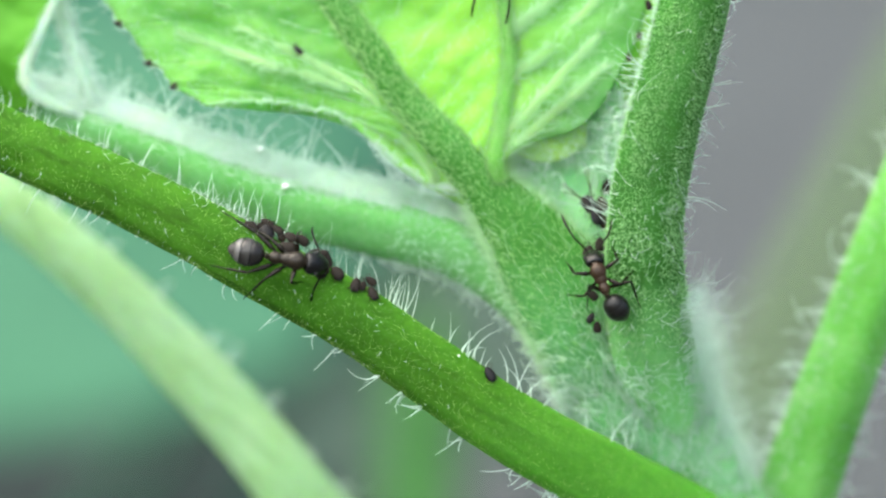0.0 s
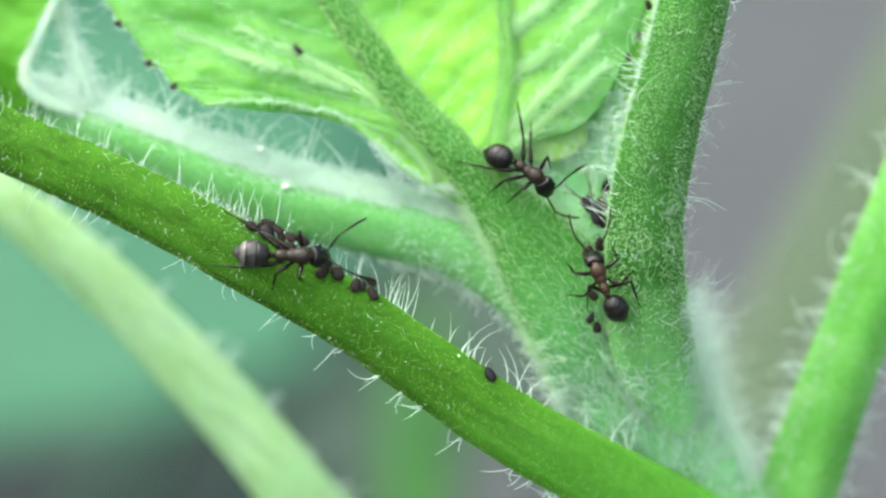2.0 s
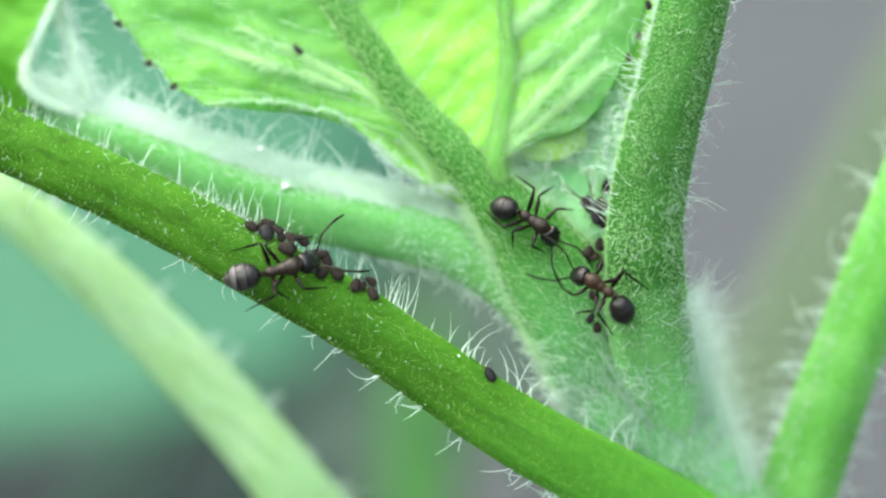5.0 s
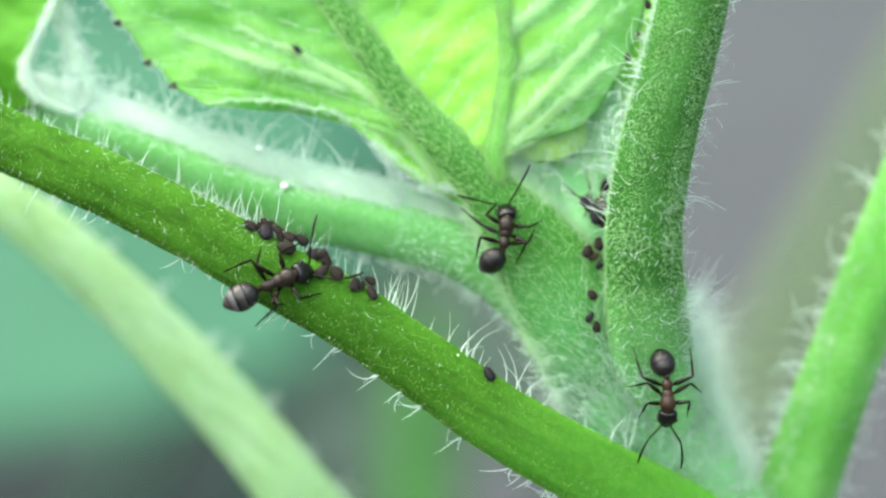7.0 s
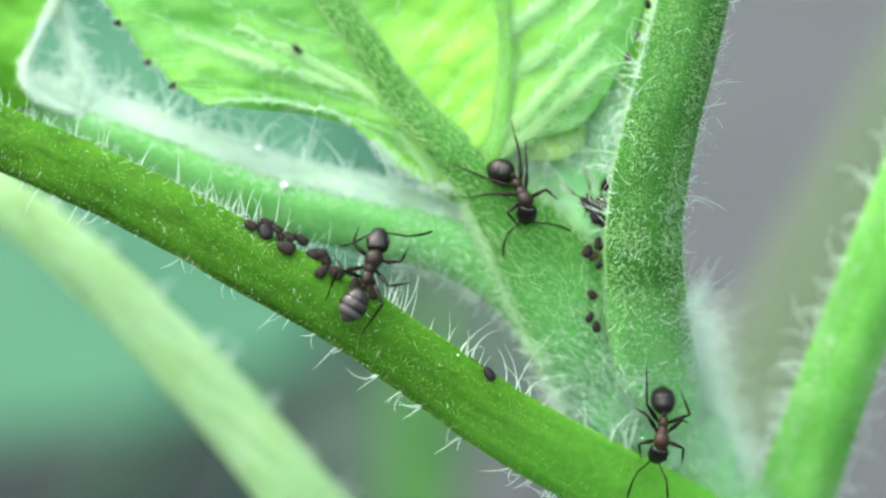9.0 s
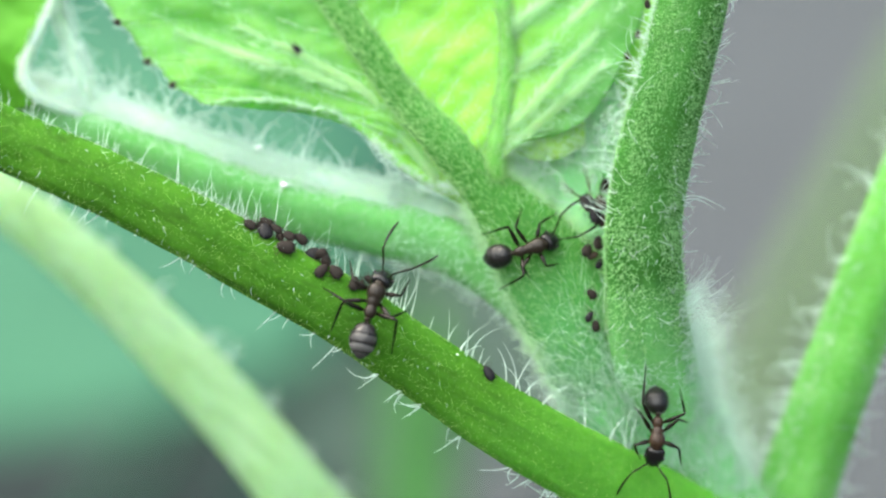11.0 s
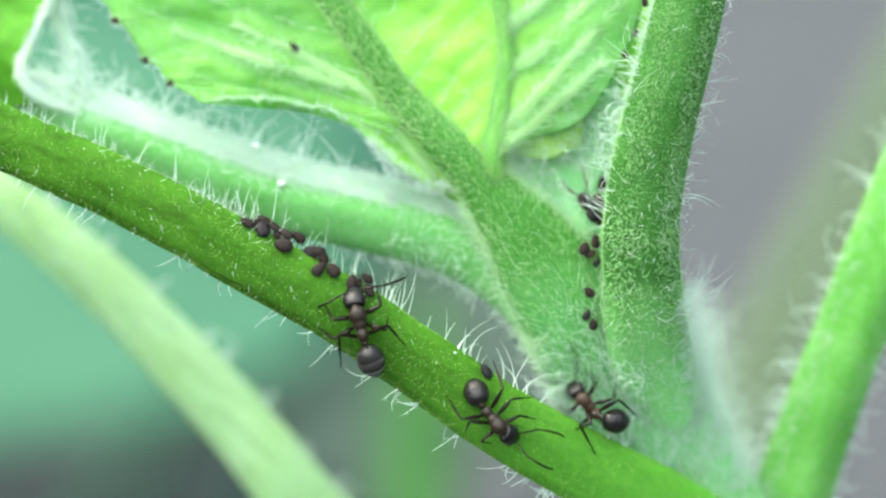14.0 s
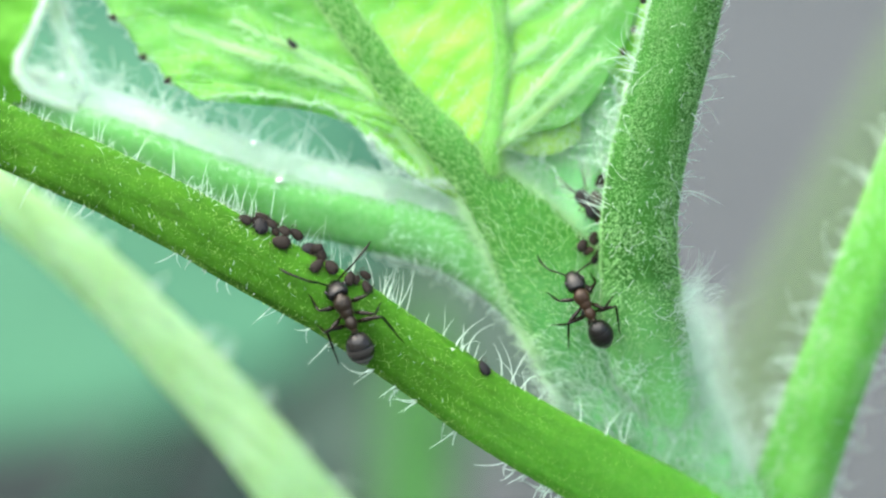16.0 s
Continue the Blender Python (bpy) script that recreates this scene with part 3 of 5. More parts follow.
    for _ in range(7000):
        q = Vector(rng.choice(bare))
        hair(vs, fs, q, (rng.gauss(-0.3, 0.6), -0.6, rng.gauss(0.5, 0.6)), Vector((rng.gauss(0, 1), rng.gauss(0, 0.5), rng.gauss(0, 1))), rng.uniform(0.4, 1.5), 0.012)
    for _ in range(420):
        q = Vector(rng.choice(bare))
        hair(vs, fs, q, (rng.gauss(-0.5, 0.5), -0.8, rng.gauss(0.8, 0.5)), Vector((rng.gauss(0.6, 0.8), 0, rng.gauss(0, 0.8))), rng.uniform(0.9, 2.2), 0.021, 6)
    part("hairs", (vs, fs), NODE_HAIR, sheath, "pale wool", kind="stuff", base=base)
    vs, fs = [], []
    for _ in range(130):
        q = Vector(rng.choice(bare))
        hair(vs, fs, q + Vector((0, -0.3, 0)), (rng.gauss(-0.2, 0.5), -0.9, rng.gauss(0.7, 0.5)), Vector((rng.gauss(0.4, 1.0), 0.3, rng.gauss(0, 1.0))), rng.uniform(0.9, 2.0), 0.03, 7)
    part("hairs", (vs, fs), HAIR_WHITE, sheath, "loose white strands", kind="stuff", base=base)
    # pale specks caught in the hairs
    for q, r in (((-6.51, 3.7, 2.57), 0.17), ((-7.6, 4.3, 4.15), 0.16), ((-15.03, 5.4, 5.95), 0.24), ((0.63, 0, -4.25), 0.06), ((8.08, 1.2, 7.31), 0.13), ((8.02, 0.4, 4.54), 0.06)):
        part("speck", ball(r, r * 0.8, r * 0.7, q, 10, 7), BLOSSOM, plant, "white speck", base=base)

    build_leaf(plant, base, rng)
    return plant


def loft(a, b, n, m, bulge, wave=0.0, quilt=None):
    """A blade between two curves; bulge lifts its middle away from the viewer; quilt: first vein, spacing, rise and depth of the
    pads between side veins."""
    a, b = spline(a, n), spline(b, n)
    vs, fs = [], []
    for i in range(n):
        for j in range(m):
            v = j / (m - 1)
            p = Vector(a[i]).lerp(Vector(b[i]), v)
            p.y += bulge * math.sin(math.pi * v) + wave * noise.noise(p * 0.5) * math.sin(math.pi * v)
            p.y += 0.10 * noise.noise(p * 1.7)
            if quilt:
                first, gap, rise, depth = quilt
                p.y -= depth * math.sin(math.pi * (i - first - rise * v ** 1.2) / gap) ** 2 * math.sin(math.pi * min(1, 0.06 + v * 0.94)) ** 0.6
            vs.append(p)
    for i in range(n - 1):
        for j in range(m - 1):
            k = i * m + j
            fs.append((k, k + 1, k + m + 1, k + m))
    return vs, fs


def build_leaf(plant, base, rng):
    rib = [(9.9, 7.6, -9.4), (8.1, 5.3, -6.3), (6.46, 4.1, -3.72), (5.04, 3.7, -1.73), (3.4, 3.4, 0.49), (1.81, 3.2, 2.46), (0.14, 3.1, 4.31), (-1.49, 3.3, 6.06), (-3, 3.5, 8.17), (-4.53, 3.8, 10.3), (-6.67, 4.4, 13.17)]
    rib2 = [(3.31, 4.4, 0.26), (2.35, 3.4, 2), (2.18, 3, 3.5), (2.5, 3.1, 5.59), (2.79, 3.3, 7.92), (2.54, 3.5, 10.27), (2.25, 4, 13.59)]
    margin = [(6.26, 4.6, -3.98), (4.13, 4.4, -0.92), (1.07, 3.2, 2.11), (-0.63, 3.4, 2.58), (-2.18, 3, 3.64), (-3.22, 3, 4.75), (-4.15, 3, 5.44), (-4.84, 3, 5.72), (-5.66, 3.1, 5.82), (-6.82, 3.1, 6.08), (-7.75, 3.2, 6.1), (-8.91, 3.2, 6.1), (-9.73, 3.3, 5.99), (-10.65, 3.4, 6.53), (-11.08, 3.5, 6.7), (-11.34, 3.5, 7.05), (-11.72, 3.6, 7.57), (-12.15, 3.7, 7.67), (-12.47, 3.8, 8.29), (-13.04, 3.9, 9.14), (-13.41, 3.9, 9.32), (-13.75, 4, 9.99), (-14.51, 4.2, 11.04), (-16.11, 4.7, 13.92)]
    teeth = []
    for i, q in enumerate(spline(margin, 150)):
        bite = 0.1 * (i % 5) / 4 if 30 < i < 140 else 0.0
        teeth.append((q[0], q[1], q[2] - bite))
    right = [(3.55, 4.4, 0.14), (2.47, 3.5, 2.23), (2.81, 3.3, 4.16), (5.22, 2.7, 4.83), (6.29, 2.8, 5.66), (7.24, 3.2, 7.17), (8.36, 4.4, 9.65), (8.88, 5, 13.72)]
    geo = joined(loft(rib[3:], teeth, 160, 40, 0.6, 0.7, (24, 19, 52, 0.07)), loft(rib[4:], rib2, 90, 30, 0.1, 0.5, (20, 9, 30, 0.08)), loft(rib2, right, 90, 30, -0.3, 0.6))
    n = len(SOLID_V)
    SOLID_V.extend(geo[0])
    SOLID_F.extend(tuple(i + n for i in f) for f in geo[1])
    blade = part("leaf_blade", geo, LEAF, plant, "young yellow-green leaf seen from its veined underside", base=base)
    pads = blade.data.attributes.new("pad", "FLOAT", "POINT")
    deep_greens = blade.data.attributes.new("deep_green", "FLOAT", "POINT")
    k = 0
    for n, m, first, gap, rise in ((160, 40, 24, 19, 52), (90, 30, 20, 9, 30), (90, 30, 30, 13, 16)):
        for i in range(n):
            for j in range(m):
                v = j / (m - 1)
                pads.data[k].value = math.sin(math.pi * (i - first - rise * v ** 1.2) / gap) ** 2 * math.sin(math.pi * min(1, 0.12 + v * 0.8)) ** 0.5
                # deeper green towards the right lobe's outer edge and the left lobe's far end
                deep_greens.data[k].value = v if first == 30 else 0.55 * max(0.0, (i - 95) / 65) if first == 24 else 0.0
                k += 1
    mod = blade.modifiers.new("thickness", "SOLIDIFY")
    mod.thickness = 0.0001
    mod.offset = 0
    # veins
    wide = [110, 115, 112, 98, 74, 47, 36, 31, 28, 25, 22]
    g, fr = tube([(*p, w * 0.0232) for p, w in zip(rib, wide)], 90, 28, 0, 0, 0.04, flat=0.6)
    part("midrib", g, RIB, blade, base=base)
    fur = [hairs_on(fr, 7500, -95, 95, 0.34, 0.016, rng, (0, 1), 1.6, 0.5, 3, 0.35, flat=0.6)]
    haze = joined(*(hairs_on(fr, many, lo, hi, 0.85, 0.011, rng, (0, far), 1.5, 0.6, 4, 0.4, flat=0.6) for many, lo, hi, far in ((500, -95, 95, 0.3), (500, -95, 95, 0.45), (1500, 60, 115, 0.55), (1500, -115, -60, 0.5))))
    wide = [24, 24, 20, 17, 15, 13, 11]
    g, fr = tube([(*p, w * 0.0232) for p, w in zip(rib2, wide)], 60, 18, 0, 0, 0.04)
    part("midrib", g, VEIN, blade, base=base)
    fur.append(hairs_on(fr, 4500, -110, 110, 0.42, 0.013, rng, (0, 1), 1.5, 0.5, 3))
    veins = [
        ((2.63, 3.4, 8.63, 0.21), (3.29, 3.7, 9.31, 0.19), (4, 4.1, 9.9, 0.16), (5.08, 4.6, 10.85, 0.12)),
        ((2.6, 3.3, 6.76, 0.21), (3.52, 3.6, 7.53, 0.21), (4.35, 3.9, 8.2, 0.19), (5.48, 4.2, 9.37, 0.16), (6.74, 4.8, 10.75, 0.12)),
        ((2.41, 3.1, 4.54, 0.21), (3.4, 3.4, 5.49, 0.21), (4.26, 3.6, 6.41, 0.21), (5.3, 3.9, 7.64, 0.16), (6.35, 4.2, 8.79, 0.12), (7.42, 4.4, 10.12, 0.09)),
        ((2.32, 3, 3.85, 0.19), (3.4, 3.4, 4.6, 0.19), (4.78, 3.6, 5.8, 0.19), (5.66, 3.9, 6.59, 0.14), (6.7, 4.1, 7.52, 0.09)),
    ]
    veins.append(((-0.23, 3.3, 2.73, 0.2), (-1.46, 3.3, 4.47, 0.2), (-3.02, 3.3, 6.33, 0.19), (-4.95, 3.3, 7.51, 0.17), (-6.62, 3.3, 8.37, 0.14), (-8.51, 3.3, 9.28, 0.1)))
    veins.append(((-3.84, 3.3, 6.56, 0.1), (-5.69, 3.3, 7.21, 0.16), (-7.23, 3.3, 7.63, 0.15), (-9.13, 3.3, 8.28, 0.12), (-11.04, 3.3, 9.02, 0.09)))
    under = BVHTree.FromPolygons(geo[0], geo[1])
    for k, v in enumerate(veins):
        laid = []
        for x, y, z, r in v:
            hit = under.ray_cast(Vector((x, -20, z)), Vector((0, 1, 0)), 60)[0]
            laid.append((x, (hit.y if hit else y) - 0.03, z, r))
        veins[k] = laid
    for first, n, m, steps, r in ((0, 160, 40, [(i, 52) for i in range(24, 150, 19)], 0.05), (160 * 40, 90, 30, [(i, 30) for i in (20, 29, 36, 46, 53, 64, 73, 80)], 0.042), (160 * 40 + 90 * 30, 90, 30, [(i, 16) for i in range(30, 74, 13)], 0.05)):
        for i0, rise in steps:
            row = []
            for j in range(0, m - 1, 3):
                v = j / (m - 1)
                back = v if rise > 0 else 1 - v
                i = int(i0 + abs(rise) * back ** 1.2 + 1.5 * noise.noise(Vector((i0, j * 0.3, 0))))
                if i >= n - 1:
                    break
                q = geo[0][first + i * m + j]
                row.append((q.x, q.y - 0.02, q.z, r * (1.05 - 0.75 * back)))
            if len(row) > 4:
                veins.append(row)
    fur.append(haze)
    for v in veins:
        g, fr = tube(v, 24, 10, 0, 0, 0.05, flat=0.6)
        part("vein", g, VEIN_PALE, blade, base=base)
        fur.append(hairs_on(fr, 140 if len(v) > 6 else 700, -100, 100, 0.75 if len(v) < 7 else 0.36, 0.01, rng, (0, 1), 1.3, 0.7, 4))
    part("hairs", joined(*fur[:2]), RIB_HAIR, blade, "fine green hairs on the midribs", kind="stuff", base=base)
    part("hairs", joined(*fur[2:]), LEAF_HAIR, blade, "fine soft hairs along the veins", kind="stuff", base=base)
    g, fr = tube([(*q, 0.022) for q in teeth], 160, 8, 0, 0, 0.15, solid=False)
    part("margin", g, VEIN_PALE, blade, "pale toothed leaf edge", base=base)
    part("hairs", joined(hairs_on(fr, 900, -180, 180, 0.6, 0.012, rng, (0.03, 0.2), 0.2, 0.9, 4, toward=(0, -0.7, 0.6)), hairs_on(fr, 500, -180, 180, 0.22, 0.011, rng, (0.18, 0.5), 0.2, 0.9, 4)), HAIR_WHITE, blade, "white felt on the blade's lower edge", kind="stuff", base=base)
    vs, fs = hairs_on(fr, 500, -180, 180, 0.45, 0.013, rng, (0.1, 1), 0.2, 0.9, 3)
    for _ in range(9000):
        q = Vector(rng.choice(geo[0]))
        hair(vs, fs, q, (rng.gauss(0, 0.7), -0.7, rng.gauss(0.3, 0.7)), Vector((rng.gauss(0, 0.9), 0, rng.gauss(0, 0.9))), rng.uniform(0.15, 0.4), 0.0075, 3)
    part("down", (vs, fs), HAIR, blade, "fine pale down", kind="stuff", base=base)
    # brown tips of the margin's teeth
    for p, d in (((-13.39, 3.9, 9.32), (-0.8, 0, 0.2)), ((-12.13, 3.7, 7.67), (-0.8, 0, 0)), ((-11.08, 3.5, 6.7), (-0.7, 0, -0.3))):
        o = Vector(p)
        q = o + Vector(d) * 0.28
        g, _ = tube([(*(o + Vector((0.1, 0, 0))), 0.16), (*o, 0.14), (*q, 0.05)], 8, 10, solid=False)
        part("tooth", g, TOOTH, blade, "dark brown tooth tip", base=base)


def build_back_stem():
    foot = world((60, 90, 0))
    foot.z = 0
    base = tuple(foot)
    s = thing("background_plant", foot, "pale green smooth-stemmed plant standing behind", "plant")
    end = (-2.21, 17.0, -17.08)
    g, fr = tube([(-29.31, 17.0, 8.97, 1.057), (-22.54, 16.0, 4.08, 1.094), (-20.28, 15.0, 2.36, 1.159), (-17.69, 15.0, 0.34, 1.292), (-15.1, 15.0, -1.91, 1.367), (-12.0, 15.0, -5.07, 1.47), (-9.42, 15.0, -7.87, 1.556), (-6.57, 15.0, -11.36, 1.631), (*end, 1.9), *to_ground(end, foot, 2.1, 3.0)], 110, 24, 0, 0, 0.03, solid=False)
    stalk = part("stalk", g, FAR_SOFT, s, base=base)
    part("hairs", hairs_on(fr, 60, -110, -70, 1.3, 0.04, random.Random(5), (0.05, 0.5), 0.0, 0.7, 5, clumps=14), HAIR, stalk, "sparse pale hairs", kind="stuff", base=base)
    up = (-2.1, 210, -5.51)
    mid = (-2.7, 190, -42.98)
    g, _ = tube([(*up, 1.2), (-2.3, 205, -17.77, 4.4), (-2.6, 200, -29.62, 4.6), (*mid, 4.2), *to_ground(mid, foot, 3.2, 3.5)], 60, 16, 0, 0, 0.02, solid=False)
    part("stalk", g, BACK_GREEN, s, base=base)
    right = (42.11, 270, -54.84)
    g, _ = tube([(75.85, 285, 32.99, 2.94), (66.32, 280, 15.47, 3.42), (54.48, 275, -4.98, 3.88), (44.01, 272, -26.69, 4.18), (*right, 3.6), *to_ground(right, foot, 2.6, 3.5)], 60, 16, 0, 0, 0.02, solid=False)
    part("stalk", g, BACK_PALE, s, base=base)


def broad_leaf(name, a, b, foot, label, colour):
    """A broad drooping leaf on a stalk far behind."""
    s = thing(name, foot, label, "leaf plant", "leafy plants in the distance")
    base = tuple(foot)
    g = loft(a, b, 30, 20, 0.5, 4)
    blade = part("leaf_blade", g, colour, s, base=base)
    blade.modifiers.new("thickness", "SOLIDIFY").thickness = 0.0006
    start = Vector(a[-1]).lerp(Vector(b[-1]), 0.5)
    t, _ = tube([(*Vector(a[0]).lerp(Vector(b[0]), 0.5), 1.5), (*Vector(a[1]).lerp(Vector(b[1]), 0.5) + Vector((0, 12, 0)), 2), (*start, 2.5), *to_ground(start, foot, 2.5, 4)], 50, 12, solid=False)
    part("stalk", t, colour, s, base=base)


def build_distance():
    for a, b, at, label in (
            ([(-162.86, 330, 52.32), (-121.29, 320, 47.33), (-81.52, 310, 42.51), (-43.54, 300, 34.28), (-11.16, 300, 18.98)], [(-151.5, 300, -39.49), (-115.51, 300, -35.9), (-78.53, 295, -31.18), (-45.96, 290, -26.67), (-19.65, 290, -16.14)], (-260, 420), "broad bluish-green leaf of a plant in the distance"),
            ([(-126.78, 420, 110.05), (-80, 420, 100.7), (-33.21, 420, 74.97), (-2.81, 420, 44.56)], [(-126.78, 420, 32.86), (-80, 420, 28.19), (-40.61, 410, 7), (-9.64, 410, 2.41)], (-120, 560), "paler bluish-green leaf of a plant in the distance"),
            ([(-35.77, 460, 2.64), (-18.14, 460, 10.2), (2.02, 460, 7.68), (22.17, 460, 2.64)], [(-32.66, 450, -56.78), (-15.34, 450, -51.83), (4.45, 450, -46.88), (21.77, 450, -39.46)], (60, 640), "shaded greyish-green leaf of a plant in the distance")):
        foot = world((at[0], at[1], 0))
        foot.z = 0
        broad_leaf("leafy_plant", a, b, foot, label, BACK_GREY if label.startswith("shaded") else BACK_TEAL if label.startswith("paler") else BACK_LEAF)
    vs, fs = ball(0.25, 0.14, 0.13, (0, 0, 0), 36, 22)
    vs = [Vector(v) * (1 + 0.22 * noise.noise(Vector(v) * 9) + 0.06 * noise.noise(Vector(v) * 30)) for v in vs]
    low = min(v.z for v in vs)
    stone = new("boulder", mesh_of("boulder", [(v.x, v.y, v.z - low - 0.01) for v in vs], fs, DARK_STONE))
    stone.location = (-0.28, 0.84, -0.02)
    tagged(stone, "dark grey rounded boulder lying on the ground", "stone")


plant = build_plant()
build_back_stem()
build_distance()
SURFACE = BVHTree.FromPolygons(SOLID_V, SOLID_F)


def on_plant(x, z, fallback=0.0):
    """The place on the plant's near side at plan x, z, and the facing there."""
    o = Vector((0, -100, 0))
    w = (Vector((x, 0, z)) - o).normalized()
    p, n, _, _ = SURFACE.ray_cast(o, w, 125)
    if p is None:
        return o + w * ((100 + fallback) / w.y), None
    if n.y > 0:
        n = -n
    return p, n


# ---- aphids ----
def aphid_mesh_parts(material, length, plump, winged=False):
    """One aphid along x, standing on z = 0, in millimetres."""
    a = thing("aphid", Matrix(), "dark brown aphid sucking on the stem", "aphid", "aphid colony")
    w = length * plump
    z = w * 0.42
    body = turned([(0.5, 0.04), (0.46, 0.16), (0.36, 0.29), (0.2, 0.4), (0.0, 0.46), (-0.2, 0.46), (-0.36, 0.37), (-0.47, 0.2), (-0.52, 0.03)], 16, 1.0, 0.5)
    body = [(x * length, y * w * 1.1, v * w + z) for x, y, v in body[0]], body[1]
    piece("body", body, material, a)
    for s in (-1, 1):
        piece("antenna", limb([(0.44 * length, 0.08 * w * s, z, 0.015), (0.6 * length, 0.3 * w * s, z + 0.1, 0.012), (0.45 * length, 0.75 * w * s, z + 0.12, 0.008)], 5), APHID_TAN, a)
        piece("cornicle", limb([(-0.32 * length, 0.25 * w * s, z + 0.2 * w, 0.025), (-0.55 * length, 0.32 * w * s, z + 0.25 * w, 0.018)], 6), APHID_DARK, a)
        for k in (0.25, 0.02, -0.22):
            piece("leg", limb([(k * length, 0.3 * w * s, z * 0.8, 0.014), ((k * 1.4) * length, 0.58 * w * s, z * 1.1, 0.012), (k * 1.8 * length, 0.76 * w * s, 0.0, 0.008)], 5), APHID_TAN, a)
        if winged:
            vs, fs = loft([(0.1, 0.1 * s, 0.5), (-0.5, 0.35 * s, 0.62), (-1.3, 0.5 * s, 0.6)], [(0.0, 0.12 * s, 0.5), (-0.6, 0.75 * s, 0.66), (-1.25, 0.75 * s, 0.62)], 12, 6, 0.02)
            wing = piece("wing", (vs, fs), WING, a, "clear veined wing")
            for end in ((-1.3, 0.5, 0.6), (-1.28, 0.62, 0.61), (-0.9, 0.72, 0.63)):
                piece("vein", limb([(0.05, 0.1 * s, 0.5, 0.022), (-0.5, 0.2 * s + 0.2 * end[1] * s, 0.62, 0.018), (end[0], end[1] * s, end[2], 0.01)], 5), APHID_TAN, wing)
    return a


def seat(x, z, heading, lift=0.0, side=None):
    """The world pose of an aphid on the plant, head towards heading (degrees in the plan)."""
    p, n = on_plant(x, z, 1.0)
    if x < -1 and p.y > 2:
        for down in (0.12, 0.24, 0.36, 0.48, 0.6):
            q, qn = on_plant(x - 0.4 * down, z - down, 9.0)
            if q.y < 2:
                # clings to the upper flank of the stem
                p, n = q + Vector((0.4, 0, 1.0)) * down * 0.8, qn
                break
    n = Vector((0, -1, 0)) if n is None else (n + Vector((0, -1.6, 0))).normalized()
    f = Vector((math.cos(radians(heading)), 0, math.sin(radians(heading))))
    f = (f - n * f.dot(n)).normalized()
    m = Matrix((f, n.cross(f), n)).transposed().to_4x4()
    w = LEAN @ m
    w.translation = world(p + n * lift)
    return w


def build_aphids():
    makers = {}
    for x, z, size, plump, turn, kind in COLONY:
        size *= 1.04
        key = (size, plump, kind)
        if key not in makers:
            mat = {"b": APHID, "k": APHID_DARK, "t": APHID_TAN, "w": APHID_DARK}[kind]
            makers[key] = aphid_mesh_parts(mat, size, plump, kind == "w")
            makers[key].matrix_basis = seat(x, z, turn, 0.5 if x > 5 else 0.0)
            a = makers[key]
        else:
            a = copy_thing(makers[key], seat(x, z, turn, 0.5 if x > 5 else 0.0))
        tagged(a, {"b": "dark brown aphid sucking on the stem", "k": "plump blackish aphid sucking on the stem", "t": "small tan-brown aphid sucking on the stem", "w": "black winged aphid with clear wings in the fork"}[kind])


# plan x, z, length, plumpness, heading, kind
COLONY = [
    (-7.65, 0.88, 0.54, .68, 150, "b"),
    (-6.97, 1.03, 0.58, .62, 150, "b"),
    (-7.22, 0.81, 0.49, .62, 100, "b"),
    (-7.04, 0.58, 0.67, .8, 100, "k"),
    (-6.57, 0.79, 0.54, .6, 140, "b"),
    (-6.43, 0.47, 0.4, .7, 120, "b"),
    (-6.07, 0.49, 0.54, .7, 150, "b"),
    (-5.58, 0.34, 0.58, .65, 140, "b"),
    (-6.21, -0.02, 0.74, .72, 170, "b"),
    (-5.13, -0.34, 0.65, .8, 190, "k"),
    (-4.77, -0.25, 0.49, .8, 190, "b"),
    (-4.61, -0.45, 0.63, .62, 105, "b"),
    (-4.79, -0.94, 0.63, .66, 45, "b"),
    (-4.23, -1.01, 0.61, .78, 130, "b"),
] + [
    (-3.49, -1.46, 0.58, .68, 75, "b"),
    (-3.22, -1.51, 0.4, .7, 60, "b"),
    (-2.86, -1.28, 0.49, .62, 145, "b"),
    (-2.81, -1.8, 0.58, .6, 115, "b"),
    (1.84, -5.02, 0.63, .6, 120, "k"),
    (6.48, 2.5, 0.63, .6, 80, "b"),
    (5.8, 1.55, 0.81, .7, -62, "w"),
    (6.21, 1.62, 0.67, .75, 100, "t"),
    (6.01, 1.15, 0.72, .65, 110, "k"),
    (6.25, 1.01, 0.58, .6, 90, "t"),
    (5.65, -0.2, 0.52, .8, 70, "b"),
    (6.03, 0.02, 0.58, .7, 80, "b"),
    (5.87, -0.38, 0.47, .7, 20, "t"),
    (6.14, -0.72, 0.4, .7, 60, "k"),
] + [
    (5.89, -1.87, 0.45, .75, 130, "b"),
    (5.83, -2.74, 0.45, .6, 60, "k"),
    (6.07, -3.08, 0.45, .7, 95, "b"),
    (-5.78, 7.89, 0.45, .55, 130, "k"),
    (8.14, 9.65, 0.36, .6, 100, "b"),
    (7.67, 8.39, 0.3, .65, 80, "t"),
    (7.29, 7.49, 0.28, .65, 110, "t"),
    (4.48, 3.08, 0.34, .7, 90, "b"),
]
build_aphids()


# ---- ants ----
HIPS = ((0.42, 0.2), (0.02, 0.24), (-0.36, 0.2))
FEET = ((1.35, 1.05), (0.0, 1.55), (-1.7, 1.25))
THIGH = (0.8, 0.9, 1.1)
SHIN = (1.15, 1.3, 1.75)


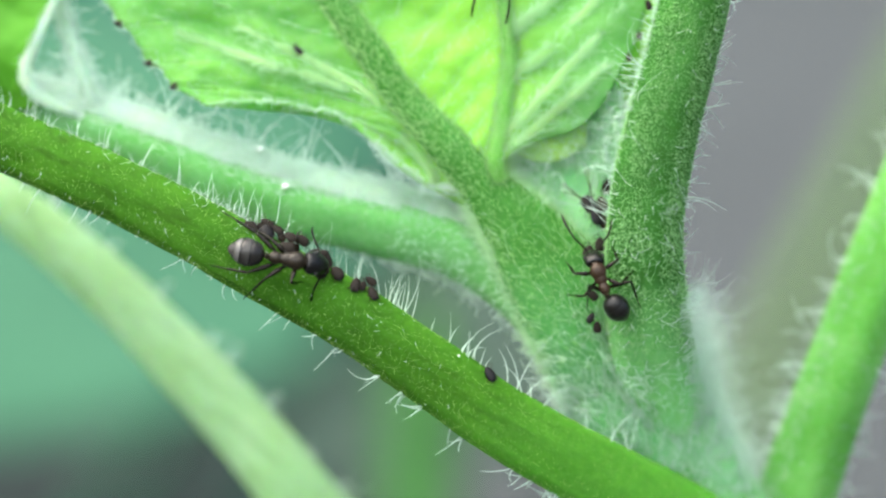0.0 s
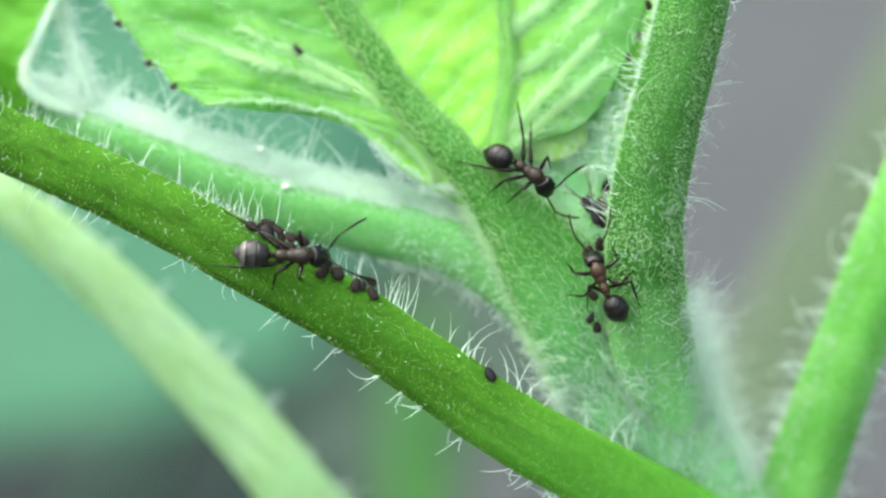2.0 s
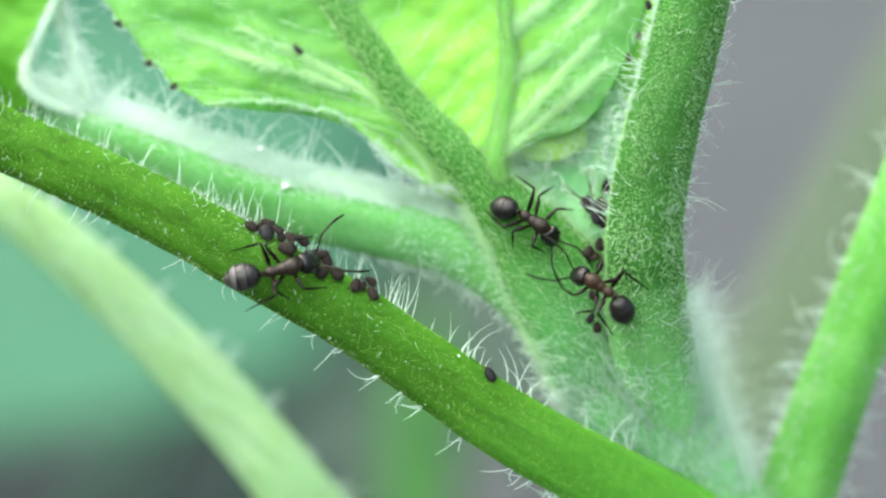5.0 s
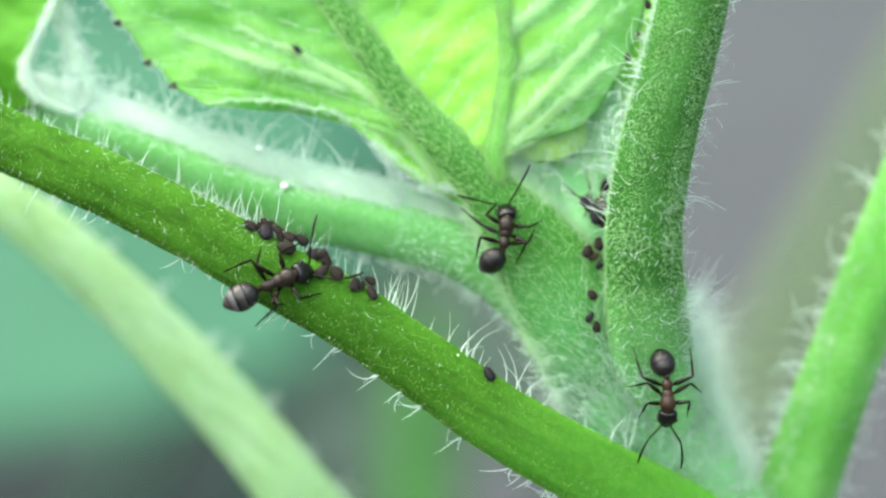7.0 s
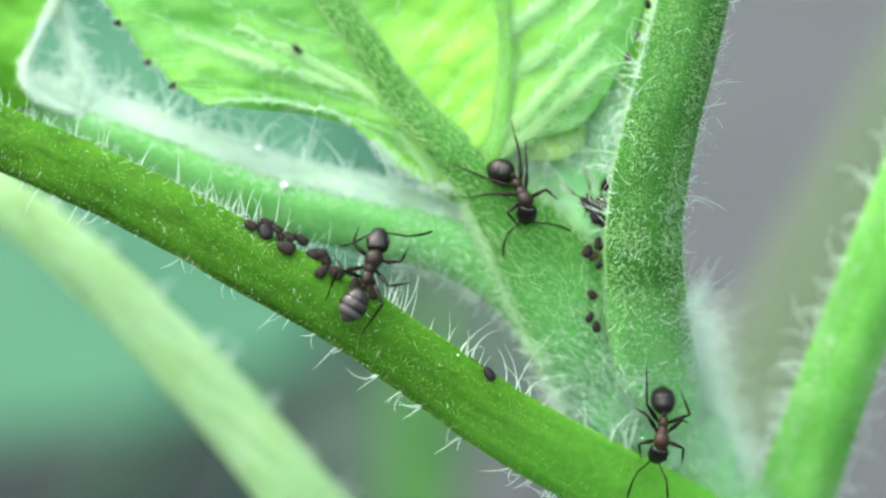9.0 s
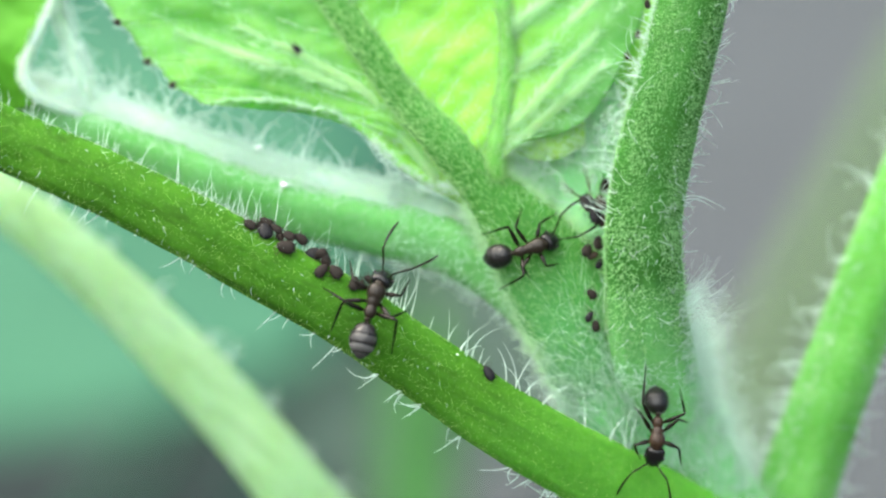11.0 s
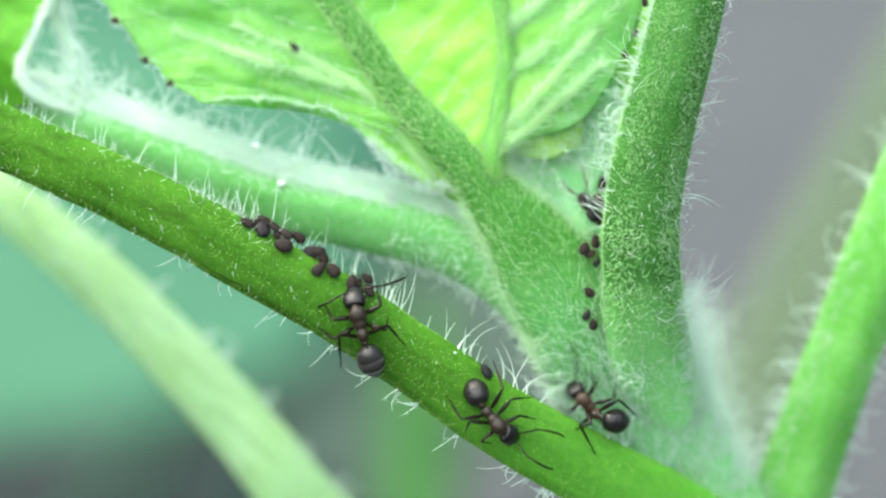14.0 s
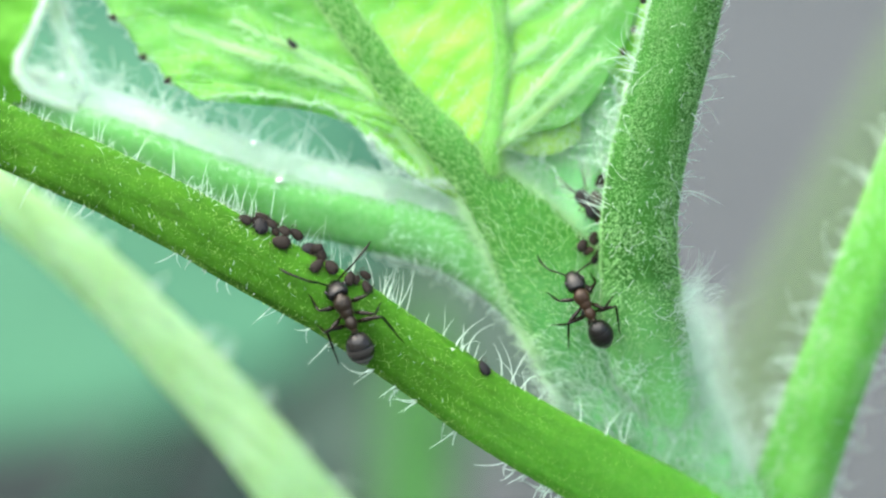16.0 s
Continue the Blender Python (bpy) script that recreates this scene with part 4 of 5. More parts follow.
def build_ant(label, size=1.0, gaster=GASTER_DARK, thorax=ANT_BROWN):
    ant = thing("ant", Matrix(), label, "ant", "ants tending the aphids")
    ant.scale = (size, size, size)
    body = turned([(0.86, 0.05), (0.82, 0.13), (0.74, 0.16), (0.68, 0.23), (0.54, 0.3), (0.36, 0.305), (0.22, 0.27), (0.14, 0.235), (0.06, 0.23), (-0.06, 0.205), (-0.14, 0.165), (-0.22, 0.185), (-0.36, 0.21), (-0.52, 0.175), (-0.63, 0.1), (-0.68, 0.02)], 22, 1.14, 0.98)
    ant_parts = {"thorax": piece("thorax", body, thorax, ant, "brown thorax")}
    piece("petiole_scale", joined(ball(0.07, 0.15, 0.22, (-0.7, 0, 0.05), 12, 8), ball(0.22, 0.08, 0.08, (-0.68, 0, -0.08), 10, 8)), ANT_BROWN, ant)
    g = turned([(0.02, 0.05), (-0.04, 0.2), (-0.14, 0.38), (-0.3, 0.49), (-0.46, 0.555), (-0.485, 0.535), (-0.52, 0.56), (-0.7, 0.59), (-0.86, 0.56), (-0.885, 0.535), (-0.92, 0.545), (-1.06, 0.46), (-1.18, 0.36), (-1.205, 0.33), (-1.32, 0.22), (-1.4, 0.11), (-1.43, 0.02)], 30, 0.92, 0.86)
    ant_parts["gaster"] = piece("gaster", g, gaster, ant, "greyish-black gaster", pose(-0.78 * MM, 0, 0))
    h = turned([(0.02, 0.05), (0.0, 0.24), (0.04, 0.34), (0.15, 0.41), (0.34, 0.44), (0.52, 0.425), (0.7, 0.37), (0.85, 0.29), (0.95, 0.2), (1.0, 0.03)], 26, 1.0, 0.7)
    head = piece("head", h, ANT_BLACK, ant, "glossy black head", pose(0.74 * MM, 0, 0.02 * MM))
    ant_parts["head"] = head
    for s in (-1, 1):
        piece("eye", ball(0.1, 0.06, 0.09, (0.42, 0.395 * s, 0.13), 12, 8), ANT_EYE, head)
        piece("mandible", limb([(0.78, 0.2 * s, -0.04, 0.09), (0.97, 0.18 * s, -0.07, 0.07), (1.1, 0.03 * s, -0.09, 0.025)]), ANT_BROWN, head)
        a = piece("antenna", limb([(0, 0, 0, 0.036), (0.4, 0.14 * s, 0.1, 0.038), (0.78, 0.29 * s, 0.16, 0.044), (0.86, 0.3 * s, 0.16, 0.034), (1.25, 0.24 * s, 0.1, 0.044), (1.65, 0.12 * s, 0.0, 0.052), (2.0, -0.05 * s, -0.1, 0.03)]), ANT_LEG, head, "", pose(0.74 * MM, 0.15 * s * MM, 0.12 * MM, 0, 0, 26 * s))
        ant_parts["antenna", s] = a
        for k in range(3):
            L1, L2 = THIGH[k], SHIN[k]
            femur = piece("leg", limb([(-0.06, 0, 0, 0.09), (0.1, 0, 0, 0.06), (0.32, 0, 0.01, 0.098), (L1 * 0.6, 0, 0.01, 0.088), (L1, 0, 0, 0.044)]), ANT_LEG, ant)
            t1 = L2 * 0.52
            tibia = piece("tibia", limb([(0, 0, 0, 0.044), (0.2, 0, 0.01, 0.056), (t1, 0, 0, 0.048), (t1 + 0.06, 0, 0, 0.03), (L2 * 0.8, 0, -0.02, 0.028), (L2, 0, 0, 0.018)], 7), ANT_LEG, femur, "", pose(L1 * MM, 0, 0))
            ant_parts["leg", k, s] = (femur, tibia)
    return ant, ant_parts


def between(rows, t):
    """The row of a track at t, straight between its keys."""
    for a, b in zip(rows, rows[1:]):
        if a[0] <= t <= b[0] + 1e-6:
            k = (t - a[0]) / max(b[0] - a[0], 1e-6)
            k = k * k * (3 - 2 * k) if b[0] - a[0] > 0.35 else k
            return [Vector(p).lerp(Vector(q), k) for p, q in zip(a[1:], b[1:])]
    return [Vector(p) for p in rows[-1][1:]]


def body_frame(row, depth=None):
    """The ant's pose in plan millimetres from the places of gaster, thorax and head."""
    g, m, h = row
    p, n = on_plant(m.x, m.y, 0.6)
    u = h - g
    back = Vector((0, -1, 0.15))
    if n is not None:
        back = back + n * 0.12
    back.normalize()
    f = Vector((u.x, 0, u.y))
    f = (f - back * f.dot(back)).normalized()
    c = p + back * 0.62
    across = Vector((-u.y, u.x)).normalized() * 0.5
    near = [e.y - high for e, hit, high in ((*on_plant(q.x, q.y), high) for q, high in ((h, 0.5), (g, 0.92), ((m + h) / 2, 0.55), ((m + g) / 2, 0.55), (m + across, 0.5), (m - across, 0.5), (g + across, 0.8), (g - across, 0.8), (g + (g - m).normalized() * 0.6, 0.8), (g + Vector((0, -0.6)), 0.8))) if hit is not None]
    c.y = min([c.y, *near]) if depth is None else depth
    k = (100 + c.y) / 100
    c.x, c.z = m.x * k, m.y * k
    c = c - f * 0.17
    side = back.cross(f)
    mat = Matrix((f, side, back)).transposed().to_4x4()
    mat.translation = c
    return mat


def bend_of(mat, joint, target, sign):
    """The turn at a joint that points a part to a target in the plan, within limits."""
    q = mat.inverted() @ Vector((target.x, mat.translation.y, target.y))
    d = Vector((q.x - joint, q.y))
    a = math.degrees(math.atan2(d.y * sign, d.x * sign))
    return max(-48, min(48, a))


def leg_poses(k, s, foot):
    """Thigh and shin poses that put the foot at a place in the ant's own millimetres."""
    hip = Vector((HIPS[k][0], HIPS[k][1] * s, -0.12))
    d = foot - hip
    L1, L2 = THIGH[k], SHIN[k]
    D = max(abs(L1 - L2) + 0.08, min(d.length, L1 + L2 - 0.03))
    d.normalize()
    a = (L1 * L1 - L2 * L2 + D * D) / (2 * D)
    h = math.sqrt(max(L1 * L1 - a * a, 0.0))
    up = Vector(((-0.2, -0.6, 0.15)[k], (1.0, 0.5, 0.6)[k] * s, 0.8))
    up = (up - d * up.dot(d)).normalized()
    knee = hip + d * a + up * h
    foot = hip + d * D
    x = (knee - hip).normalized()
    y = up.cross(d).normalized()
    rot = Matrix((x, y, x.cross(y))).transposed()
    q = rot.transposed() @ (foot - knee)
    m = rot.to_4x4()
    m.translation = hip * MM
    return m, pose(L1 * MM, 0, 0, 0, math.degrees(math.atan2(-q.z, q.x)), 0)


def move_ant(ant, parts, rows, seed, stands=(), feels=()):
    """Keys an ant: the body along its track, the feet planted until the body has gone on."""
    rng = random.Random(seed)
    steps = [round(0.1 * i, 1) for i in range(161)]
    track, heads, gasters = [], [], []
    mats = []
    deep = [body_frame(between(rows, t)).translation.y for t in steps]
    deep = [sum(deep[max(i - 2, 0):i + 3]) / len(deep[max(i - 2, 0):i + 3]) for i in range(len(deep))]
    for t, y in zip(steps, deep):
        row = between(rows, t)
        m = body_frame(row, y)
        w = LEAN @ m
        w.translation = world(m.translation)
        m = m @ Matrix.Scale(ant.scale[0], 4)
        mats.append(m)
        track.append((t, w))
        nod = math.degrees(math.acos(max(0.62, min(1.0, ((row[2] - row[1]).length - 0.74) / 0.45))))
        droop = math.degrees(math.acos(max(0.82, min(1.0, ((row[0] - row[1]).length - 0.78) / 0.85))))
        heads.append((t, pose(0.74 * MM, 0, 0.02 * MM, 0, nod, bend_of(m, 0.74, row[2], 1))))
        gasters.append((t, pose(-0.78 * MM, 0, 0, 0, -droop, bend_of(m, -0.78, row[0], -1))))
    walk(ant, thin(track))
    walk(parts["head"], thin(heads))
    walk(parts["gaster"], thin(gasters))
    for s in (-1, 1):
        rows_a = []
        ph = rng.uniform(0, 6)
        for i in range(0, 161, 2):
            t = steps[i]
            nod = math.degrees(heads[i][1].to_euler().y)
            pitch, yaw = -8 - 0.7 * nod + 9 * math.sin(1.7 * t + ph), s * (34 + 14 * math.sin(2.3 * t + 2 * ph))
            for a, b, side, (x, z) in feels:
                if side == s and a <= t <= b:
                    m = mats[i]
                    h = Matrix.Translation((0.74, 0, 0.02)) @ heads[i][1].to_3x3().to_4x4()
                    k2 = (100 + m.translation.y) / 100
                    q = (m @ h).inverted() @ Vector((x * k2, m.translation.y, z * k2))
                    d = q - Vector((0.74, 0.15 * s, 0.12))
                    pitch = max(-60, min(60, math.degrees(math.acos(min(1, max(0.5, d.length / 1.9))) - math.atan2(d.z, math.hypot(d.x, d.y)))))
                    yaw = max(-85, min(85, math.degrees(math.atan2(d.y, d.x)) - 4 * s))
            rows_a.append((t, pose(0.74 * MM, 0.15 * s * MM, 0.12 * MM, 0, pitch, yaw)))
        walk(parts["antenna", s], rows_a)
        for k in range(3):
            rest = Vector((FEET[k][0], FEET[k][1] * s, -0.62))
            lag = 0.55 if (k + (s > 0)) % 2 else 0.8
            planted, f_rows, t_rows = None, [], []
            for i, t in enumerate(steps):
                home = mats[i] @ rest
                given = [p for a, b, leg, p in stands if leg == (k, s) and a <= t <= b]
                if given:
                    home = Vector((given[0][0] * (100 + home.y) / 100, home.y, given[0][1] * (100 + home.y) / 100))
                p, n = on_plant(home.x * 100 / (100 + home.y), home.z * 100 / (100 + home.y))
                if n is not None:
                    k2 = (100 + min(max(p.y, home.y - 0.7), home.y + 0.25)) / (100 + home.y)
                    home = Vector((home.x * k2, (100 + home.y) * k2 - 100, home.z * k2))
                if planted is None or (home - planted).length > (0.12 if given else lag):
                    planted = home
                fm, tm = leg_poses(k, s, mats[i].inverted() @ planted)
                f_rows.append((t, fm))
                t_rows.append((t, tm))
            walk(parts["leg", k, s][0], thin(f_rows))
            walk(parts["leg", k, s][1], thin(t_rows))


def same(a, b):
    return all(abs(a[i][j] - b[i][j]) < 2e-6 * (1 if j == 3 else 500) for i in range(3) for j in range(4))


def thin(rows):
    """Leaves out rows in the middle of a rest."""
    keep = [rows[0]]
    for a, b, c in zip(rows, rows[1:], rows[2:]):
        if not (same(a[1], b[1]) and same(b[1], c[1])):
            keep.append(b)
    return keep + [rows[-1]]


# seconds; plan x, z of gaster, thorax and head
TRACK_STEM = [
    (0, (-7.8, -0.11), (-6.1, -0.43), (-4.99, -0.56)),
    (0.6, (-7.8, -0.11), (-6.03, -0.43), (-4.97, -0.58)),
    (0.9, (-7.74, -0.18), (-5.89, -0.27), (-4.86, -0.2)),
    (4.2, (-7.71, -0.18), (-5.85, -0.29), (-4.84, -0.25)),
    (5.3, (-7.96, -1.33), (-6.38, -0.88), (-5.37, -0.48)),
    (6.3, (-7.54, -2.19), (-6.71, -1.11), (-6.08, 0.02)),
    (6.6, (-8.06, -2.06), (-6.59, -1.11), (-5.65, -0.55)),
    (7, (-8.11, -2.02), (-6.42, -1.26), (-5.57, -0.92)),
    (7.5, (-7.7, -1.85), (-5.9, -1.19), (-5, -0.88)),
    (8, (-3.43, -1.89), (-2.12, -1.08), (-1.31, -0.52)),
    (8.5, (-2.75, -1.35), (-2.12, 0.33), (-1.65, 1.52)),
    (9, (-3.49, -2.26), (-2.8, -0.68), (-2.53, 0.44)),
] + [
    (9.2, (-3.24, -2.84), (-3.11, -1.36), (-3.2, -0.19)),
    (11.3, (-3.1, -3.75), (-2.65, -2.06), (-2.25, -1.16)),
    (11.6, (-2.89, -3.53), (-2.03, -2.11), (-1.29, -1.21)),
    (12, (-1.44, -3.55), (0.09, -2.74), (1.19, -2.29)),
    (12.3, (-2.38, -4.1), (-1.14, -5.11), (-0.47, -5.74)),
    (12.5, (-2.4, -4.22), (-1.29, -5.36), (-0.82, -6.13)),
    (12.6, (-2.21, -4.33), (-1.94, -5.59), (-1.99, -6.47)),
    (12.7, (-2.03, -4.51), (-2.62, -5.8), (-3.18, -6.58)),
    (12.9, (-1.94, -4.79), (-2.84, -5.58), (-3.67, -6.25)),
    (13, (-1.71, -5.08), (-3.33, -5.58), (-4.45, -5.58)),
    (13.1, (-1.86, -5.2), (-3.21, -5.29), (-4.23, -5.02)),
    (13.3, (-2.71, -4.51), (-3.19, -3.11), (-3.41, -2.21)),
] + [
    (13.6, (-2.78, -4.36), (-3.16, -3.01), (-3.36, -1.93)),
    (14.5, (-2.76, -4.35), (-3.18, -3.04), (-3.43, -1.96)),
    (14.8, (-2.95, -4.56), (-3.27, -3.23), (-3.47, -2.26)),
    (15.2, (-2.96, -4.2), (-3.27, -2.85), (-3.41, -1.79)),
    (15.6, (-2.98, -4.05), (-3.34, -2.66), (-3.68, -1.76)),
    (16, (-3.12, -3.94), (-3.63, -2.7), (-4.06, -1.75)),
]
TRACK_LEAF = [
    (0, (2.61, 13.29), (2.38, 11.94), (2.16, 10.82)),
    (0.3, (2.61, 12.95), (2.43, 11.61), (2.34, 10.48)),
    (0.5, (2.62, 12.3), (2.7, 10.75), (2.75, 9.7)),
    (0.6, (2.5, 10.82), (2.72, 9.24), (2.88, 8.01)),
    (0.9, (2.63, 3.8), (2.88, 2.72), (3.06, 2.16)),
    (1.0, (2.65, 3.8), (2.88, 2.85), (3.2, 2.2)),
    (1.2, (2.27, 3.69), (3.58, 2.99), (4.14, 2.59)),
    (1.5, (2.23, 3.8), (3.51, 3.06), (4.18, 2.54)),
    (2.5, (2.11, 3.89), (3.51, 2.99), (4.18, 2.41)),
    (3.5, (2.45, 3.71), (3.78, 2.68), (4.45, 2.05)),
    (4.1, (2.74, 3.4), (3.91, 2.38), (4.59, 1.64)),
    (5.2, (2.39, 1.59), (3.69, 0.92), (4.41, 0.36)),
    (6.3, (1.95, 0.24), (3.45, -0.16), (4.2, -0.57)),
    (6.6, (1.97, 0.24), (3.53, -0.26), (4.25, -0.57)),
] + [
    (7, (2.37, -0.22), (2.53, 0.72), (2.6, 1.48)),
    (7.5, (2.37, -0.23), (2.53, 0.72), (2.6, 1.48)),
    (8, (2.2, 2.43), (2.71, 3.82), (3, 4.76)),
    (8.5, (2.04, 3.75), (3.48, 4.49), (4.56, 4.65)),
    (9, (2.58, 3.14), (3.21, 2.13), (3.43, 1.41)),
    (9.2, (2.56, 3.16), (3.19, 2.13), (3.41, 1.41)),
    (10.2, (2.44, 1.33), (3.34, 0.88), (4.01, 0.54)),
    (11.3, (2.34, -0.67), (3.69, -0.19), (4.52, 0.3)),
    (11.5, (2.38, -0.78), (3.45, 0.2), (4.42, 1.1)),
    (12, (2.16, 0.67), (3.06, -0.27), (3.46, -1.06)),
    (12.3, (2.41, 0.44), (2.73, -0.95), (2.55, -1.85)),
    (12.5, (2.44, 0.39), (2.71, -1.07), (2.51, -1.9)),
] + [
    (12.7, (2.49, 0.03), (2.24, -1.3), (1.84, -2.31)),
    (12.9, (2.16, -1.01), (1.66, -2.54), (1.1, -3.66)),
    (13, (1.84, -3.44), (1.35, -5.02), (1.06, -6.03)),
    (13.1, (2.32, -4.57), (2.34, -6.19), (2.45, -7.27)),
    (13.3, (2.12, -5.03), (2.53, -6.26), (3.09, -7.09)),
    (13.6, (1.66, -5.42), (2.31, -6.61), (3, -7.22)),
    (13.9, (1.55, -5.54), (2.25, -6.8), (2.9, -7.38)),
    (14.1, (1.46, -6.18), (2.23, -7.23), (2.88, -7.68)),
    (14.3, (3.45, -8.1), (4.46, -8.77), (5.47, -9.33)),
    (14.5, (5.03, -10.58), (6.26, -11.25), (7.16, -11.81)),
    (14.8, (7.96, -12.39), (9.19, -12.84), (10.32, -13.17)),
    (16, (8.02, -12.48), (9.26, -12.93), (10.38, -13.27)),
]
TRACK_FORK = [
    (0, (6.72, -2.11), (6.25, -1.1), (6.01, -0.09)),
    (2, (6.72, -2.14), (6.25, -1.1), (6.01, -0.11)),
    (2.5, (6.93, -2.23), (6.25, -1.21), (5.98, -0.43)),
    (3.5, (6.77, -2), (6.16, -1.1), (5.71, -0.31)),
    (4.1, (6.72, -1.96), (6.1, -1.1), (5.53, -0.31)),
    (6.3, (7.41, -2.3), (6.26, -1.96), (5.32, -2.23)),
    (6.5, (7.56, -2.27), (7.42, -3.0), (7.2, -3.66)),
    (7, (8.95, -4.9), (8.98, -5.95), (9.02, -6.85)),
    (7.5, (9.12, -5.85), (9.39, -7.09), (9.84, -8.21)),
    (8, (9.12, -6.03), (9.39, -7.38), (9.64, -8.39)),
    (8.5, (8.94, -6.03), (8.76, -7.43), (8.45, -8.33)),
    (9, (8.99, -5.99), (8.76, -7.43), (8.72, -8.37)),
] + [
    (9.2, (8.74, -6.08), (8.83, -7.43), (8.99, -8.44)),
    (11.3, (8.71, -6.02), (8.57, -7.46), (8.55, -8.54)),
    (11.6, (8.72, -6.02), (8.54, -7.46), (8.45, -8.41)),
    (12, (8.75, -6.03), (8.57, -7.47), (8.46, -8.55)),
    (12.3, (8.85, -6.69), (8.46, -7.92), (8.17, -8.87)),
    (12.7, (8.88, -6.65), (8.58, -7.82), (8.27, -8.83)),
    (12.9, (8.88, -6.43), (8.14, -7.49), (7.4, -8.27)),
    (13, (8.52, -6.59), (7.42, -7.6), (6.57, -8.07)),
    (13.1, (8.44, -6.64), (7.2, -7.65), (6.39, -7.94)),
    (13.3, (6.57, -7.05), (5.56, -6.98), (4.89, -6.87)),
    (13.6, (6.47, -7.01), (5.57, -6.95), (4.89, -6.84)),
    (13.9, (6.43, -7), (5.51, -6.91), (4.79, -6.69)),
] + [
    (14.1, (6.86, -6.9), (6.32, -5.73), (6.1, -4.65)),
    (14.3, (6.66, -5.44), (5.99, -4.27), (5.52, -3.37)),
    (14.5, (6.35, -4.84), (5.59, -3.76), (4.94, -2.93)),
    (14.8, (6.07, -4.33), (5.71, -3.16), (5.44, -2.33)),
    (15.2, (6.08, -3.93), (5.72, -2.67), (5.47, -1.86)),
    (15.6, (6.35, -3.69), (5.74, -2.43), (5.29, -1.6)),
    (16, (6.56, -3.6), (5.86, -2.36), (5.43, -1.3)),
]
# from, to, (pair, side), plan x, z of a planted foot
STAND_STEM = [
    (0.0, 4.2, (2, 1), (-9.81, 2.27)),
    (0.0, 4.2, (2, -1), (-9.27, -0.67)),
    (0.9, 4.2, (1, -1), (-6.84, -1.66)),
    (0.0, 0.8, (1, -1), (-7.96, -2)),
    (0.0, 4.2, (0, -1), (-5.56, -1.33)),
    (0.0, 4.2, (1, 1), (-7.74, 0.97)),
    (0.0, 4.2, (0, 1), (-5.67, 0.7)),
    (6.6, 7.6, (2, -1), (-7.43, -3.1)),
    (6.6, 7.6, (1, -1), (-6.24, -2.25)),
    (7.9, 8.1, (2, -1), (-2.19, -3.49)),
    (7.9, 8.1, (2, 1), (-4.37, -0.52)),
    (8.4, 8.6, (2, -1), (-3.09, -3.42)),
    (8.4, 8.6, (2, 1), (-4.33, -0.57)),
    (8.4, 8.6, (1, -1), (-1.13, -0.18)),
] + [
    (9.0, 9.1, (2, -1), (-3.2, -3.43)),
    (11.3, 11.6, (2, -1), (-2.18, -4.42)),
    (11.3, 11.6, (2, 1), (-4.7, -3.75)),
    (13.4, 16.0, (2, -1), (-1.31, -3.99)),
    (13.4, 16.0, (2, 1), (-3.92, -4.85)),
    (13.4, 16.0, (1, 1), (-4.82, -3.27)),
    (13.4, 14.6, (1, -1), (-2.02, -2.85)),
    (14.7, 16.0, (1, -1), (-2.23, -2.37)),
]
STAND_LEAF = [
    (1.0, 4.2, (2, 1), (2.9, 6.57)),
    (1.2, 4.2, (1, 1), (3.51, 5.06)),
    (1.2, 4.2, (0, 1), (4.3, 3.17)),
    (1.2, 4.2, (2, -1), (-0.16, 3.58)),
    (1.0, 4.2, (1, -1), (1.78, 2.2)),
    (1.0, 4.2, (0, -1), (2.52, 1.82)),
    (7.0, 7.6, (2, 1), (1.29, -0.56)),
    (7.0, 7.6, (1, 1), (0.62, 1.69)),
    (7.0, 7.6, (2, -1), (2.91, -0.68)),
    (7.0, 7.6, (1, -1), (3.72, 0.79)),
    (7.9, 8.1, (2, 1), (0.44, 2.02)),
    (7.9, 8.1, (2, -1), (2.13, 1.17)),
    (7.9, 8.1, (1, 1), (1.34, 4.61)),
    (7.9, 8.1, (1, -1), (3.81, 3.37)),
] + [
    (7.9, 8.1, (0, 1), (2.08, 5.19)),
    (7.9, 8.1, (0, -1), (3.54, 4.72)),
    (8.4, 8.6, (2, 1), (0.24, 3.8)),
    (8.4, 8.6, (1, 1), (2.35, 6.92)),
    (8.4, 8.6, (0, 1), (2.96, 6.16)),
    (8.4, 8.6, (2, -1), (2.31, 2.74)),
    (8.4, 8.6, (1, -1), (3.5, 3.37)),
    (8.9, 9.2, (2, 1), (2.67, 5.62)),
    (8.9, 9.2, (1, 1), (3.32, 5.17)),
    (8.9, 9.2, (2, -1), (-0.57, 3.7)),
    (8.9, 9.2, (1, -1), (0.74, 2.02)),
]
STAND_FORK = [
    (0.0, 4.2, (2, -1), (7.89, -2.41)),
    (0.0, 4.2, (2, 1), (5.71, -2.41)),
    (7.5, 12.7, (2, -1), (8.13, -4.63)),
    (7.5, 12.7, (2, 1), (9.5, -5.64)),
    (7.5, 12.7, (1, -1), (7.66, -6.32)),
    (7.5, 12.7, (1, 1), (9.81, -6.95)),
    (14.2, 16.0, (2, 1), (5.22, -4.24)),
    (14.2, 16.0, (2, -1), (7.29, -3.63)),
]
